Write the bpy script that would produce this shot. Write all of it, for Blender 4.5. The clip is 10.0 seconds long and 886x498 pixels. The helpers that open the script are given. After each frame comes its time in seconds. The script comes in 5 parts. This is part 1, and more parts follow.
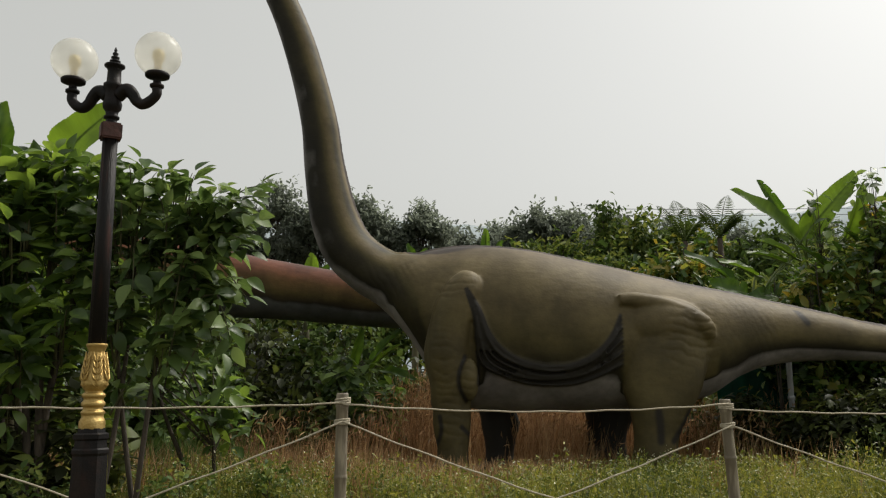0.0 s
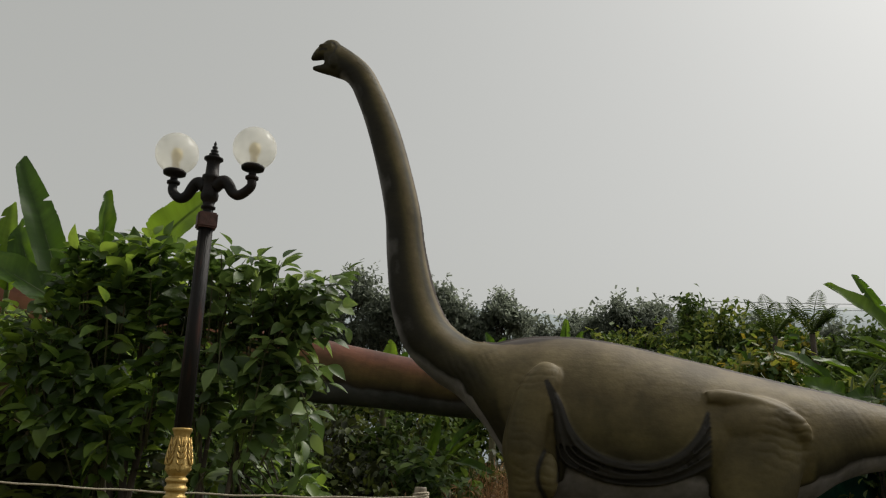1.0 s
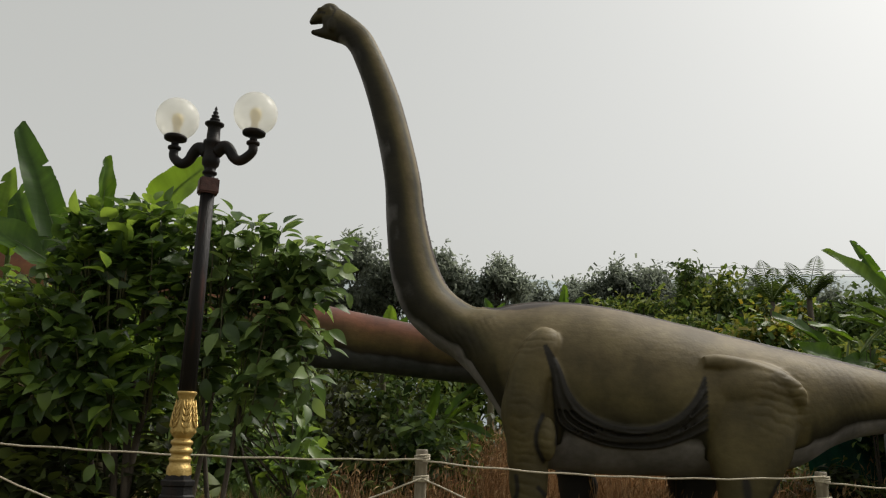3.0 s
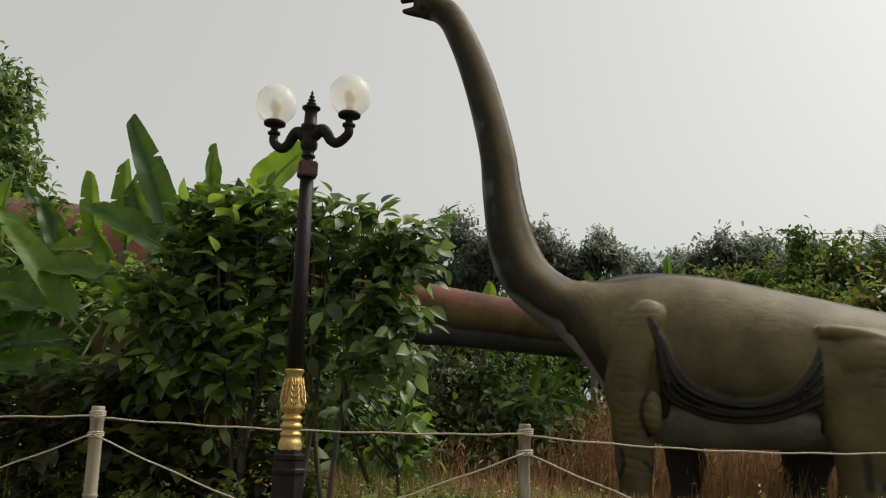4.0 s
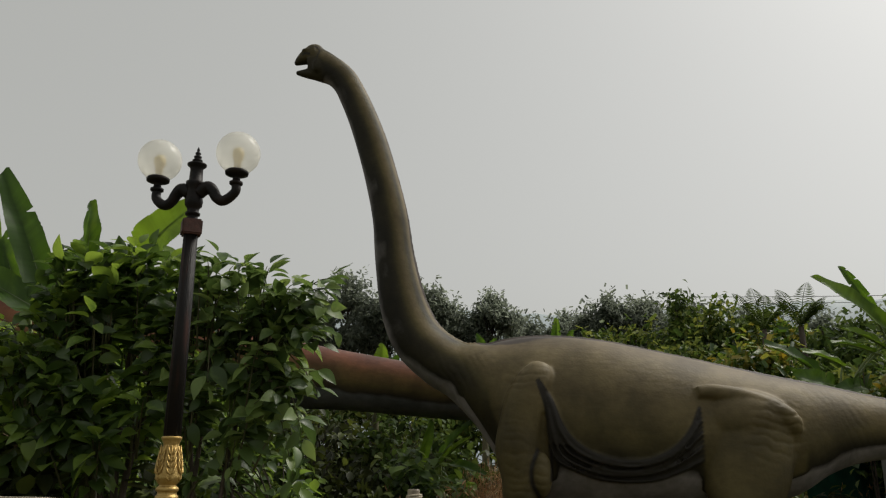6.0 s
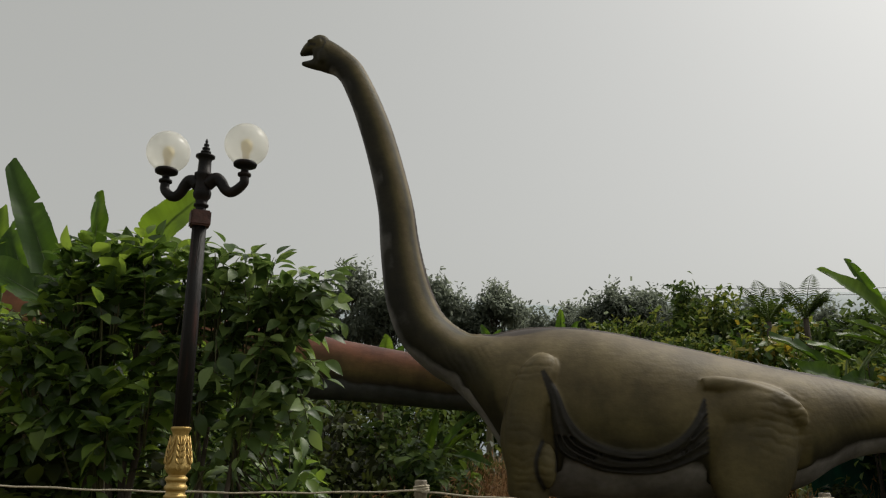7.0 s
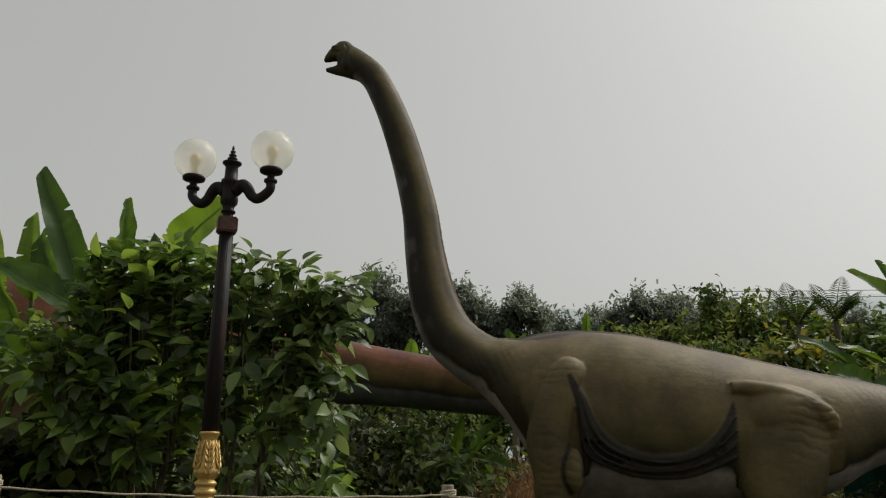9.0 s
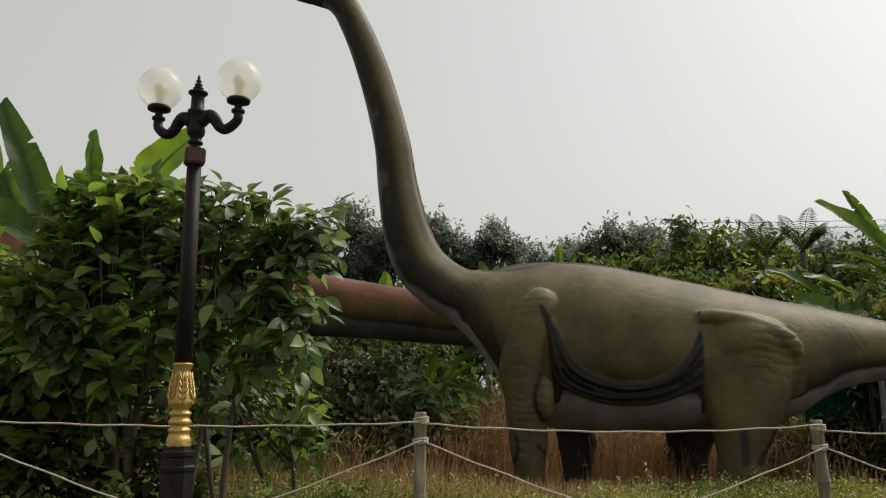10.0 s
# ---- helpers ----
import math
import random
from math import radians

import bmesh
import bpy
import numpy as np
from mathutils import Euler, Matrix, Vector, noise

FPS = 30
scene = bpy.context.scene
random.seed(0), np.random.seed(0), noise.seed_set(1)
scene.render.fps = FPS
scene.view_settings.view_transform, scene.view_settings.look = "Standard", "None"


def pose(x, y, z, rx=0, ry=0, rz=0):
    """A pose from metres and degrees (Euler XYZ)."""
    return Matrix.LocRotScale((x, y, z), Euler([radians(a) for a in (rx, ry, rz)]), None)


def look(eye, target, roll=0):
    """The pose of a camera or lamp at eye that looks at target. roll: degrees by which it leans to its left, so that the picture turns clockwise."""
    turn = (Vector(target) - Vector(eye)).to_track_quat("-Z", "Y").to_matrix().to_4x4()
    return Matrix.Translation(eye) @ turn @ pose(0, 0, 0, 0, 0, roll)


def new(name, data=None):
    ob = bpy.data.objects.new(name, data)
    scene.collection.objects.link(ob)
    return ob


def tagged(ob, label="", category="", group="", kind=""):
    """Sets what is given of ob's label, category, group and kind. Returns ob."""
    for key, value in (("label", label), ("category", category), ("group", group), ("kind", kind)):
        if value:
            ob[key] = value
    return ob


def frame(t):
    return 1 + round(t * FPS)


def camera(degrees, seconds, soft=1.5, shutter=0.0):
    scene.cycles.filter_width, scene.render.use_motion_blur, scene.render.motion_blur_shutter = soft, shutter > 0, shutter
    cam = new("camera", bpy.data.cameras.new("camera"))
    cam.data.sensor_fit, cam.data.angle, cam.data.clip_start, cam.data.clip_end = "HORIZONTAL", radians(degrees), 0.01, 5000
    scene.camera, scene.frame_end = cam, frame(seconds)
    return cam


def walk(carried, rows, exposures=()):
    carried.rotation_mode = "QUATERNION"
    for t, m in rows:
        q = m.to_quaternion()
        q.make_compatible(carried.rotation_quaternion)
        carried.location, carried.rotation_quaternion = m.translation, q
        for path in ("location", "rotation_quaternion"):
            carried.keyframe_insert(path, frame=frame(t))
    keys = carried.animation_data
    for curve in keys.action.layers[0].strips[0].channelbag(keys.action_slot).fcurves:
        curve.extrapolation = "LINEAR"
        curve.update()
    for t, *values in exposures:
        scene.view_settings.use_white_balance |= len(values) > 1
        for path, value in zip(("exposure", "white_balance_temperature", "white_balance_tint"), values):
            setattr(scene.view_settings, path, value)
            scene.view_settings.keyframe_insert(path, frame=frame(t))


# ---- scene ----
cam = camera(56.71, 10.0, soft=1.2)
# eye track: seconds, x, y, z, yaw, pitch, roll
PATH = [
    (0, 0.040, -0.006, 1.377, 0.12, 9.69, 0.38),
    (0.5, 0.021, -0.001, 1.399, 4.04, 13.12, -0.94),
    (1, 0.006, 0.001, 1.405, 5.21, 15.74, -1.84),
    (1.5, -0.008, 0.000, 1.402, 4.04, 15.28, -1.73),
    (2, -0.016, -0.015, 1.411, 3.39, 15.01, -1.73),
    (2.2, -0.009, -0.018, 1.414, 3.70, 14.97, -1.82),
    (3.3, -0.011, -0.024, 1.389, 7.01, 12.26, -1.80),
    (3.5, -0.007, -0.026, 1.388, 9.21, 11.62, -1.75),
    (4, -0.004, -0.015, 1.398, 12.16, 11.46, -1.61),
    (4.2, 0.008, 0.001, 1.405, 12.21, 12.17, -1.48),
    (4.5, -0.001, 0.005, 1.412, 10.85, 15.72, -1.49),
    (5, 0.008, 0.012, 1.401, 7.87, 17.95, -0.80),
    (5.5, 0.018, 0.014, 1.397, 5.39, 16.62, -0.36),
    (5.7, 0.018, 0.023, 1.395, 4.90, 16.31, -0.20),
    (6.8, 0.004, 0.001, 1.404, 4.97, 15.23, -0.44),
    (7, -0.008, 0.008, 1.401, 5.08, 15.29, -0.46),
    (7.5, -0.010, 0.004, 1.405, 5.63, 15.30, -0.52),
    (8, -0.013, 0.006, 1.405, 6.17, 15.46, -0.48),
    (8.5, -0.015, 0.011, 1.406, 6.48, 15.61, -0.46),
    (9, -0.015, 0.006, 1.403, 6.82, 15.56, -0.52),
    (9.5, -0.010, 0.005, 1.394, 7.26, 14.99, -0.45),
    (10, 0.003, 0.011, 1.387, 5.13, 10.92, 0.19),
]
walk(cam, [(t, pose(x, y, z, 90 + p, r, a)) for t, x, y, z, a, p, r in PATH],
     exposures=[(0.0, 0.05), (0.5, -0.02), (1.0, -0.27), (2.2, -0.27), (3.3, 0.08), (4.0, 0.08), (4.5, -0.20), (5.5, -0.27), (9.0, -0.27), (9.5, -0.24), (10.0, 0.06)])

# ---- sky and sun ----
SUN_TO = Vector((0.75, 0.45, 1.1)).normalized()
world = bpy.data.worlds.new("hazy_sky")
scene.world = world
world.use_nodes = True
wn, wl = world.node_tree.nodes, world.node_tree.links
bg = wn["Background"]
sky = wn.new("ShaderNodeTexSky")
sky.sky_type, sky.sun_disc = "NISHITA", False
sky.sun_elevation, sky.sun_rotation = math.asin(SUN_TO.z), math.atan2(SUN_TO.x, SUN_TO.y)
sky.dust_density, sky.air_density = 6.0, 1.0
sky_hs = wn.new("ShaderNodeHueSaturation")
sky_hs.inputs["Saturation"].default_value = 0.17
sky_mix = wn.new("ShaderNodeMix")
sky_mix.data_type = "RGBA"
sky_mix.inputs["Factor"].default_value = 0.28
sky_mix.inputs["B"].default_value = (10.0, 10.0, 8.85, 1)
wl.new(sky.outputs["Color"], sky_hs.inputs["Color"])
wl.new(sky_hs.outputs["Color"], sky_mix.inputs["A"])
wl.new(sky_mix.outputs["Result"], bg.inputs["Color"])
bg.inputs["Strength"].default_value = 0.11
sun = new("sun", bpy.data.lights.new("sun", "SUN"))
sun.data.energy, sun.data.angle, sun.data.color = 2.2, radians(20), (1.0, 0.94, 0.84)
sun.matrix_world = look(SUN_TO * 50, (0, 0, 0))


# ---- materials ----
def mat(name, stops, scale=4.0, rough=0.6, metal=0.0, bump=0.2, bump_scale=40.0, island=0.0, obrand=0.0,
        translucent=0.0, detail=6.0, stretch=(1, 1, 1), spec=0.5, last=0.7):
    """Noise-varied surface: stops are colours along the noise; island varies each loose piece, obrand each object."""
    m = bpy.data.materials.new(name)
    m.use_nodes = True
    n, l = m.node_tree.nodes, m.node_tree.links
    b = n["Principled BSDF"]
    b.inputs["Metallic"].default_value = metal
    b.inputs["Specular IOR Level"].default_value = spec
    tc = n.new("ShaderNodeTexCoord")
    mp = n.new("ShaderNodeMapping")
    mp.inputs["Scale"].default_value = stretch
    l.new(tc.outputs["Object"], mp.inputs["Vector"])
    big = n.new("ShaderNodeTexNoise")
    big.inputs["Scale"].default_value, big.inputs["Detail"].default_value = scale, detail
    l.new(mp.outputs["Vector"], big.inputs["Vector"])
    ramp = n.new("ShaderNodeValToRGB")
    ramp.color_ramp.elements[0].position, ramp.color_ramp.elements[1].position = 0.3, last
    ramp.color_ramp.elements[0].color = (*stops[0], 1)
    ramp.color_ramp.elements[1].color = (*stops[-1], 1)
    for i, c in enumerate(stops[1:-1]):
        ramp.color_ramp.elements.new(0.3 + 0.4 * (i + 1) / (len(stops) - 1)).color = (*c, 1)
    fac = big.outputs["Fac"]
    if island or obrand:
        src = n.new("ShaderNodeNewGeometry").outputs["Random Per Island"] if island else n.new("ShaderNodeObjectInfo").outputs["Random"]
        k = island or obrand
        mm = n.new("ShaderNodeMath")
        mm.operation = "MULTIPLY_ADD"
        mm.inputs[1].default_value, mm.inputs[2].default_value = k, -k / 2
        l.new(src, mm.inputs[0])
        ad = n.new("ShaderNodeMath")
        l.new(fac, ad.inputs[0])
        l.new(mm.outputs[0], ad.inputs[1])
        fac = ad.outputs[0]
    l.new(fac, ramp.inputs["Fac"])
    l.new(ramp.outputs["Color"], b.inputs["Base Color"])
    fine = n.new("ShaderNodeTexNoise")
    fine.inputs["Scale"].default_value, fine.inputs["Detail"].default_value = bump_scale, 4
    l.new(mp.outputs["Vector"], fine.inputs["Vector"])
    rr = n.new("ShaderNodeMapRange")
    rr.inputs["To Min"].default_value, rr.inputs["To Max"].default_value = max(rough - 0.12, 0.05), min(rough + 0.12, 1)
    l.new(fine.outputs["Fac"], rr.inputs["Value"])
    l.new(rr.outputs["Result"], b.inputs["Roughness"])
    if bump:
        bp = n.new("ShaderNodeBump")
        bp.inputs["Strength"].default_value, bp.inputs["Distance"].default_value = bump, 0.02
        l.new(fine.outputs["Fac"], bp.inputs["Height"])
        l.new(bp.outputs["Normal"], b.inputs["Normal"])
    if translucent:
        tr = n.new("ShaderNodeBsdfTranslucent")
        hs = n.new("ShaderNodeHueSaturation")
        hs.inputs["Hue"].default_value, hs.inputs["Saturation"].default_value, hs.inputs["Value"].default_value = 0.485, 1.1, 1.8
        l.new(ramp.outputs["Color"], hs.inputs["Color"])
        l.new(hs.outputs["Color"], tr.inputs["Color"])
        mx = n.new("ShaderNodeMixShader")
        mx.inputs["Fac"].default_value = translucent
        l.new(b.outputs["BSDF"], mx.inputs[1])
        l.new(tr.outputs["BSDF"], mx.inputs[2])
        l.new(mx.outputs["Shader"], n["Material Output"].inputs["Surface"])
    return m


M_LEAF = mat("shrub_leaf", [(0.045, 0.080, 0.021), (0.075, 0.130, 0.031), (0.155, 0.235, 0.046)], 1.5, 0.38, island=0.75, translucent=0.45, bump=0.1, spec=0.55)
M_LEAF_ONE = mat("shrub_leaf_single", [(0.045, 0.080, 0.021), (0.075, 0.130, 0.031), (0.155, 0.235, 0.046)], 1.5, 0.38, obrand=0.75, translucent=0.45, bump=0.1, spec=0.55)
M_LEAF_LIGHT_ONE = mat("light_leaf_single", [(0.055, 0.095, 0.028), (0.100, 0.158, 0.048), (0.17, 0.24, 0.072)], 1.5, 0.40, obrand=0.75, translucent=0.35, bump=0.1, spec=0.38)
M_TWIG = mat("green_twig", [(0.05, 0.055, 0.02), (0.10, 0.095, 0.04)], 8.0, 0.7)
# dark thicket leaf, also painting in shade under the bananas and the tail
M_LEAF_DARK = mat("thicket_shade_leaf", [(0.026, 0.032, 0.013), (0.044, 0.056, 0.018), (0.09, 0.115, 0.028)], 0.9, 0.5, island=0.7, translucent=0.3, bump=0.0, spec=0.2)
M_LEAF_LIGHT = mat("light_shrub_leaf", [(0.055, 0.095, 0.028), (0.100, 0.158, 0.048), (0.17, 0.24, 0.072)], 1.5, 0.40, island=0.75, translucent=0.35, bump=0.1, spec=0.38)
M_LEAF_FINE = mat("fine_leaf", [(0.048, 0.082, 0.022), (0.10, 0.15, 0.038), (0.18, 0.21, 0.055)], 0.8, 0.5, island=0.6, translucent=0.3, bump=0.0, spec=0.12)
M_LEAF_MID = mat("mid_leaf", [(0.035, 0.06, 0.018), (0.065, 0.105, 0.028), (0.105, 0.15, 0.04)], 0.5, 0.55, island=0.5, translucent=0.25, bump=0.0, spec=0.12)
M_LEAF_YELLOW = mat("mixed_leaf", [(0.035, 0.075, 0.014), (0.07, 0.13, 0.024), (0.125, 0.19, 0.038), (0.16, 0.20, 0.045), (0.34, 0.24, 0.04)], 0.7, 0.42, island=0.62, translucent=0.35, bump=0.0, last=1.0)
# greyed, lightened leaf colours put distance haze into the far trees
M_LEAF_FAR = mat("haze_paled_leaf", [(0.112, 0.128, 0.105), (0.142, 0.162, 0.128), (0.172, 0.195, 0.148)], 0.3, 0.6, island=0.5, translucent=0.55, bump=0.0, spec=0.12)
M_BANANA = mat("banana_leaf", [(0.042, 0.090, 0.014), (0.078, 0.150, 0.022), (0.125, 0.21, 0.032)], 2.0, 0.42, spec=0.35, translucent=0.42, bump=0.25, bump_scale=14, obrand=0.6, stretch=(1, 9, 1))
M_BANANA_DRY = mat("dry_banana_leaf", [(0.10, 0.065, 0.03), (0.2, 0.14, 0.07)], 3.0, 0.8, translucent=0.15, bump=0.4, bump_scale=18)
M_RIB = mat("banana_midrib", [(0.10, 0.15, 0.04), (0.16, 0.20, 0.065)], 5.0, 0.45)
M_STEM = mat("banana_stem", [(0.05, 0.055, 0.025), (0.12, 0.11, 0.05), (0.09, 0.06, 0.03)], 3.0, 0.6, stretch=(4, 4, 1), bump=0.4)
M_BARK = mat("bark", [(0.035, 0.028, 0.02), (0.09, 0.07, 0.05)], 5.0, 0.85, bump=0.7, stretch=(3, 3, 0.6))
M_WEED = mat("weed_green", [(0.06, 0.09, 0.016), (0.15, 0.175, 0.032), (0.29, 0.285, 0.06)], 0.6, 0.6, island=0.5, translucent=0.3, bump=0.0)
M_DRY = mat("dry_grass", [(0.17, 0.10, 0.045), (0.30, 0.185, 0.085), (0.44, 0.31, 0.16)], 0.5, 0.75, island=0.6, translucent=0.25, bump=0.0)
M_FLOWER = mat("weed_flower", [(0.42, 0.42, 0.24), (0.62, 0.60, 0.42)], 2.0, 0.7, island=0.5, bump=0.0)
M_GROUND = mat("ground_soil", [(0.045, 0.042, 0.02), (0.10, 0.08, 0.04), (0.08, 0.09, 0.03)], 0.7, 0.9, bump=0.6, bump_scale=9)
M_BAMBOO = mat("old_bamboo", [(0.15, 0.125, 0.085), (0.31, 0.27, 0.19), (0.25, 0.22, 0.155)], 7.0, 0.6, bump=0.25, stretch=(3, 3, 0.5), obrand=0.3)
M_ROPE = mat("rope_fibre", [(0.40, 0.35, 0.25), (0.58, 0.52, 0.40)], 60.0, 0.85, bump=0.6, bump_scale=160)
M_IRON = mat("painted_iron", [(0.004, 0.004, 0.004), (0.008, 0.007, 0.007), (0.022, 0.012, 0.009)], 6.0, 0.5, spec=0.2, bump=0.15, bump_scale=70)
M_IRON_RUST = mat("rusty_iron", [(0.006, 0.006, 0.006), (0.008, 0.007, 0.007), (0.011, 0.009, 0.008), (0.09, 0.024, 0.014)], 7.0, 0.5, spec=0.2, bump=0.3, bump_scale=60, stretch=(3, 3, 0.35), last=1.0)
M_RED_IRON = mat("red_primer", [(0.035, 0.016, 0.012), (0.10, 0.035, 0.025)], 16.0, 0.6, bump=0.3)
M_GOLD = mat("gold_paint", [(0.40, 0.26, 0.075), (0.56, 0.40, 0.15)], 14.0, 0.42, metal=0.7, bump=0.3, bump_scale=60)
M_STEEL = mat("grey_pipe", [(0.30, 0.31, 0.32), (0.45, 0.46, 0.47)], 6.0, 0.5, bump=0.1)
M_NET = mat("green_shade_net", [(0.005, 0.045, 0.03), (0.01, 0.08, 0.05)], 4.0, 0.8, bump=0.4, translucent=0.2)
M_WIRE = mat("black_cable", [(0.03, 0.03, 0.03), (0.06, 0.06, 0.06)], 1.0, 0.6, bump=0.0)
M_HILL = mat("haze_glow_hill", [(0.12, 0.14, 0.14), (0.18, 0.20, 0.20), (0.30, 0.31, 0.30)], 0.03, 1.0, bump=0.0)
# pale blue glow added to the hills, standing in for distance haze
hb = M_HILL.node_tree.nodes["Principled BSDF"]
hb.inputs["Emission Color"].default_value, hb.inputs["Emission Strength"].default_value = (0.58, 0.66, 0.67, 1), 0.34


def add_veins(m):
    """Fine parallel side veins and painted pleat shading on a banana blade, by the length stored along it."""
    n, l = m.node_tree.nodes, m.node_tree.links
    at = n.new("ShaderNodeAttribute")
    at.attribute_name = "along"
    k = n.new("ShaderNodeMath")
    k.operation = "MULTIPLY"
    k.inputs[1].default_value = 260.0
    l.new(at.outputs["Fac"], k.inputs[0])
    s = n.new("ShaderNodeMath")
    s.operation = "SINE"
    l.new(k.outputs[0], s.inputs[0])
    slow = n.new("ShaderNodeTexNoise")
    slow.noise_dimensions = "1D"
    slow.inputs["Scale"].default_value, slow.inputs["Detail"].default_value = 13.0, 5
    l.new(at.outputs["Fac"], slow.inputs["W"])
    a = n.new("ShaderNodeMath")
    a.operation = "MULTIPLY_ADD"
    a.inputs[1].default_value = 2.2
    l.new(slow.outputs["Fac"], a.inputs[0])
    l.new(s.outputs[0], a.inputs[2])
    bp = next(x for x in n if x.type == "BUMP")
    bp.inputs["Strength"].default_value, bp.inputs["Distance"].default_value = 0.05, 0.006
    l.new(a.outputs[0], bp.inputs["Height"])
    # light and dark bands in the colour stand in for shading of pleats
    mr = n.new("ShaderNodeMapRange")
    mr.inputs["To Min"].default_value, mr.inputs["To Max"].default_value = 0.45, 1.5
    l.new(slow.outputs["Fac"], mr.inputs["Value"])
    hs = n.new("ShaderNodeHueSaturation")
    ramp = next(x for x in n if x.type == "VALTORGB")
    l.new(ramp.outputs["Color"], hs.inputs["Color"])
    l.new(mr.outputs["Result"], hs.inputs["Value"])
    l.new(hs.outputs["Color"], n["Principled BSDF"].inputs["Base Color"])


add_veins(M_BANANA)


def skin_material(name, ramp_stops, mottle):
    """Painted rubber hide: colour runs from belly to spine by the stored height on the body."""
    m = bpy.data.materials.new(name)
    m.use_nodes = True
    n, l = m.node_tree.nodes, m.node_tree.links
    b = n["Principled BSDF"]
    b.inputs["Specular IOR Level"].default_value = 0.25
    at = n.new("ShaderNodeAttribute")
    at.attribute_name = "dorsal"
    tc = n.new("ShaderNodeTexCoord")
    ns = n.new("ShaderNodeTexNoise")
    ns.inputs["Scale"].default_value, ns.inputs["Detail"].default_value = 1.6, 8
    l.new(tc.outputs["Object"], ns.inputs["Vector"])
    k = n.new("ShaderNodeMath")
    k.operation = "MULTIPLY_ADD"
    k.inputs[1].default_value, k.inputs[2].default_value = mottle, -mottle / 2
    l.new(ns.outputs["Fac"], k.inputs[0])
    a = n.new("ShaderNodeMath")
    l.new(k.outputs[0], a.inputs[0])
    l.new(at.outputs["Fac"], a.inputs[1])
    rp = n.new("ShaderNodeValToRGB")
    els = rp.color_ramp.elements
    els[0].position, els[0].color = ramp_stops[0][0], (*ramp_stops[0][1], 1)
    els[1].position, els[1].color = ramp_stops[-1][0], (*ramp_stops[-1][1], 1)
    for p, c in ramp_stops[1:-1]:
        els.new(p).color = (*c, 1)
    l.new(a.outputs[0], rp.inputs["Fac"])
    gr = n.new("ShaderNodeTexNoise")
    gr.inputs["Scale"].default_value, gr.inputs["Detail"].default_value = 9.0, 6
    l.new(tc.outputs["Object"], gr.inputs["Vector"])
    bl = n.new("ShaderNodeTexNoise")
    bl.inputs["Scale"].default_value, bl.inputs["Detail"].default_value = 1.7, 5
    l.new(tc.outputs["Object"], bl.inputs["Vector"])
    bm_ = n.new("ShaderNodeMapRange")
    bm_.inputs["From Min"].default_value, bm_.inputs["From Max"].default_value = 0.35, 0.65
    bm_.inputs["To Min"].default_value, bm_.inputs["To Max"].default_value = 0.66, 1.16
    l.new(bl.outputs["Fac"], bm_.inputs["Value"])
    mg = n.new("ShaderNodeMapRange")
    mg.inputs["To Min"].default_value, mg.inputs["To Max"].default_value = 0.72, 1.28
    l.new(gr.outputs["Fac"], mg.inputs["Value"])
    mr = n.new("ShaderNodeMath")
    mr.operation = "MULTIPLY"
    l.new(bm_.outputs["Result"], mr.inputs[0])
    l.new(mg.outputs["Result"], mr.inputs[1])
    hs = n.new("ShaderNodeHueSaturation")
    l.new(rp.outputs["Color"], hs.inputs["Color"])
    l.new(mr.outputs[0], hs.inputs["Value"])
    # near-black of the folds, also painted over shaded creases and far legs
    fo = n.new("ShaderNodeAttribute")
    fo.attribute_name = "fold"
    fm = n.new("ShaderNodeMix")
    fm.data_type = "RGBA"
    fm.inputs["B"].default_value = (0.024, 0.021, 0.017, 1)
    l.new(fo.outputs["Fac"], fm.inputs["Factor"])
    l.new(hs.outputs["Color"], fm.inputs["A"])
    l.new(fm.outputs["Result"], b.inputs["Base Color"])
    b.inputs["Roughness"].default_value = 0.62
    vo = n.new("ShaderNodeTexVoronoi")
    vo.inputs["Scale"].default_value = 22
    l.new(tc.outputs["Object"], vo.inputs["Vector"])
    wv = n.new("ShaderNodeTexNoise")
    wv.inputs["Scale"].default_value, wv.inputs["Detail"].default_value = 3.5, 5
    mp = n.new("ShaderNodeMapping")
    mp.inputs["Scale"].default_value = (1.0, 1.0, 2.2)
    l.new(tc.outputs["Object"], mp.inputs["Vector"])
    l.new(mp.outputs["Vector"], wv.inputs["Vector"])
    b1 = n.new("ShaderNodeBump")
    b1.inputs["Strength"].default_value, b1.inputs["Distance"].default_value = 0.07, 0.02
    l.new(vo.outputs["Distance"], b1.inputs["Height"])
    b2 = n.new("ShaderNodeBump")
    b2.inputs["Strength"].default_value, b2.inputs["Distance"].default_value = 0.18, 0.05
    l.new(wv.outputs["Fac"], b2.inputs["Height"])
    l.new(b1.outputs["Normal"], b2.inputs["Normal"])
    l.new(b2.outputs["Normal"], b.inputs["Normal"])
    return m


# hide paint by height; the darker lower flank is partly shade put in
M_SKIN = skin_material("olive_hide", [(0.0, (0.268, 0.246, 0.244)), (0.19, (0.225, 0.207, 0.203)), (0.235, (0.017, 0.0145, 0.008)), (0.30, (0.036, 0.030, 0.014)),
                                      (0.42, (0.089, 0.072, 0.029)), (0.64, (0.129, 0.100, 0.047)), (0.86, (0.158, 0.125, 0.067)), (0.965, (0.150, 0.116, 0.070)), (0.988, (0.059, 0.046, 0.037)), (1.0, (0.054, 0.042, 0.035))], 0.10)
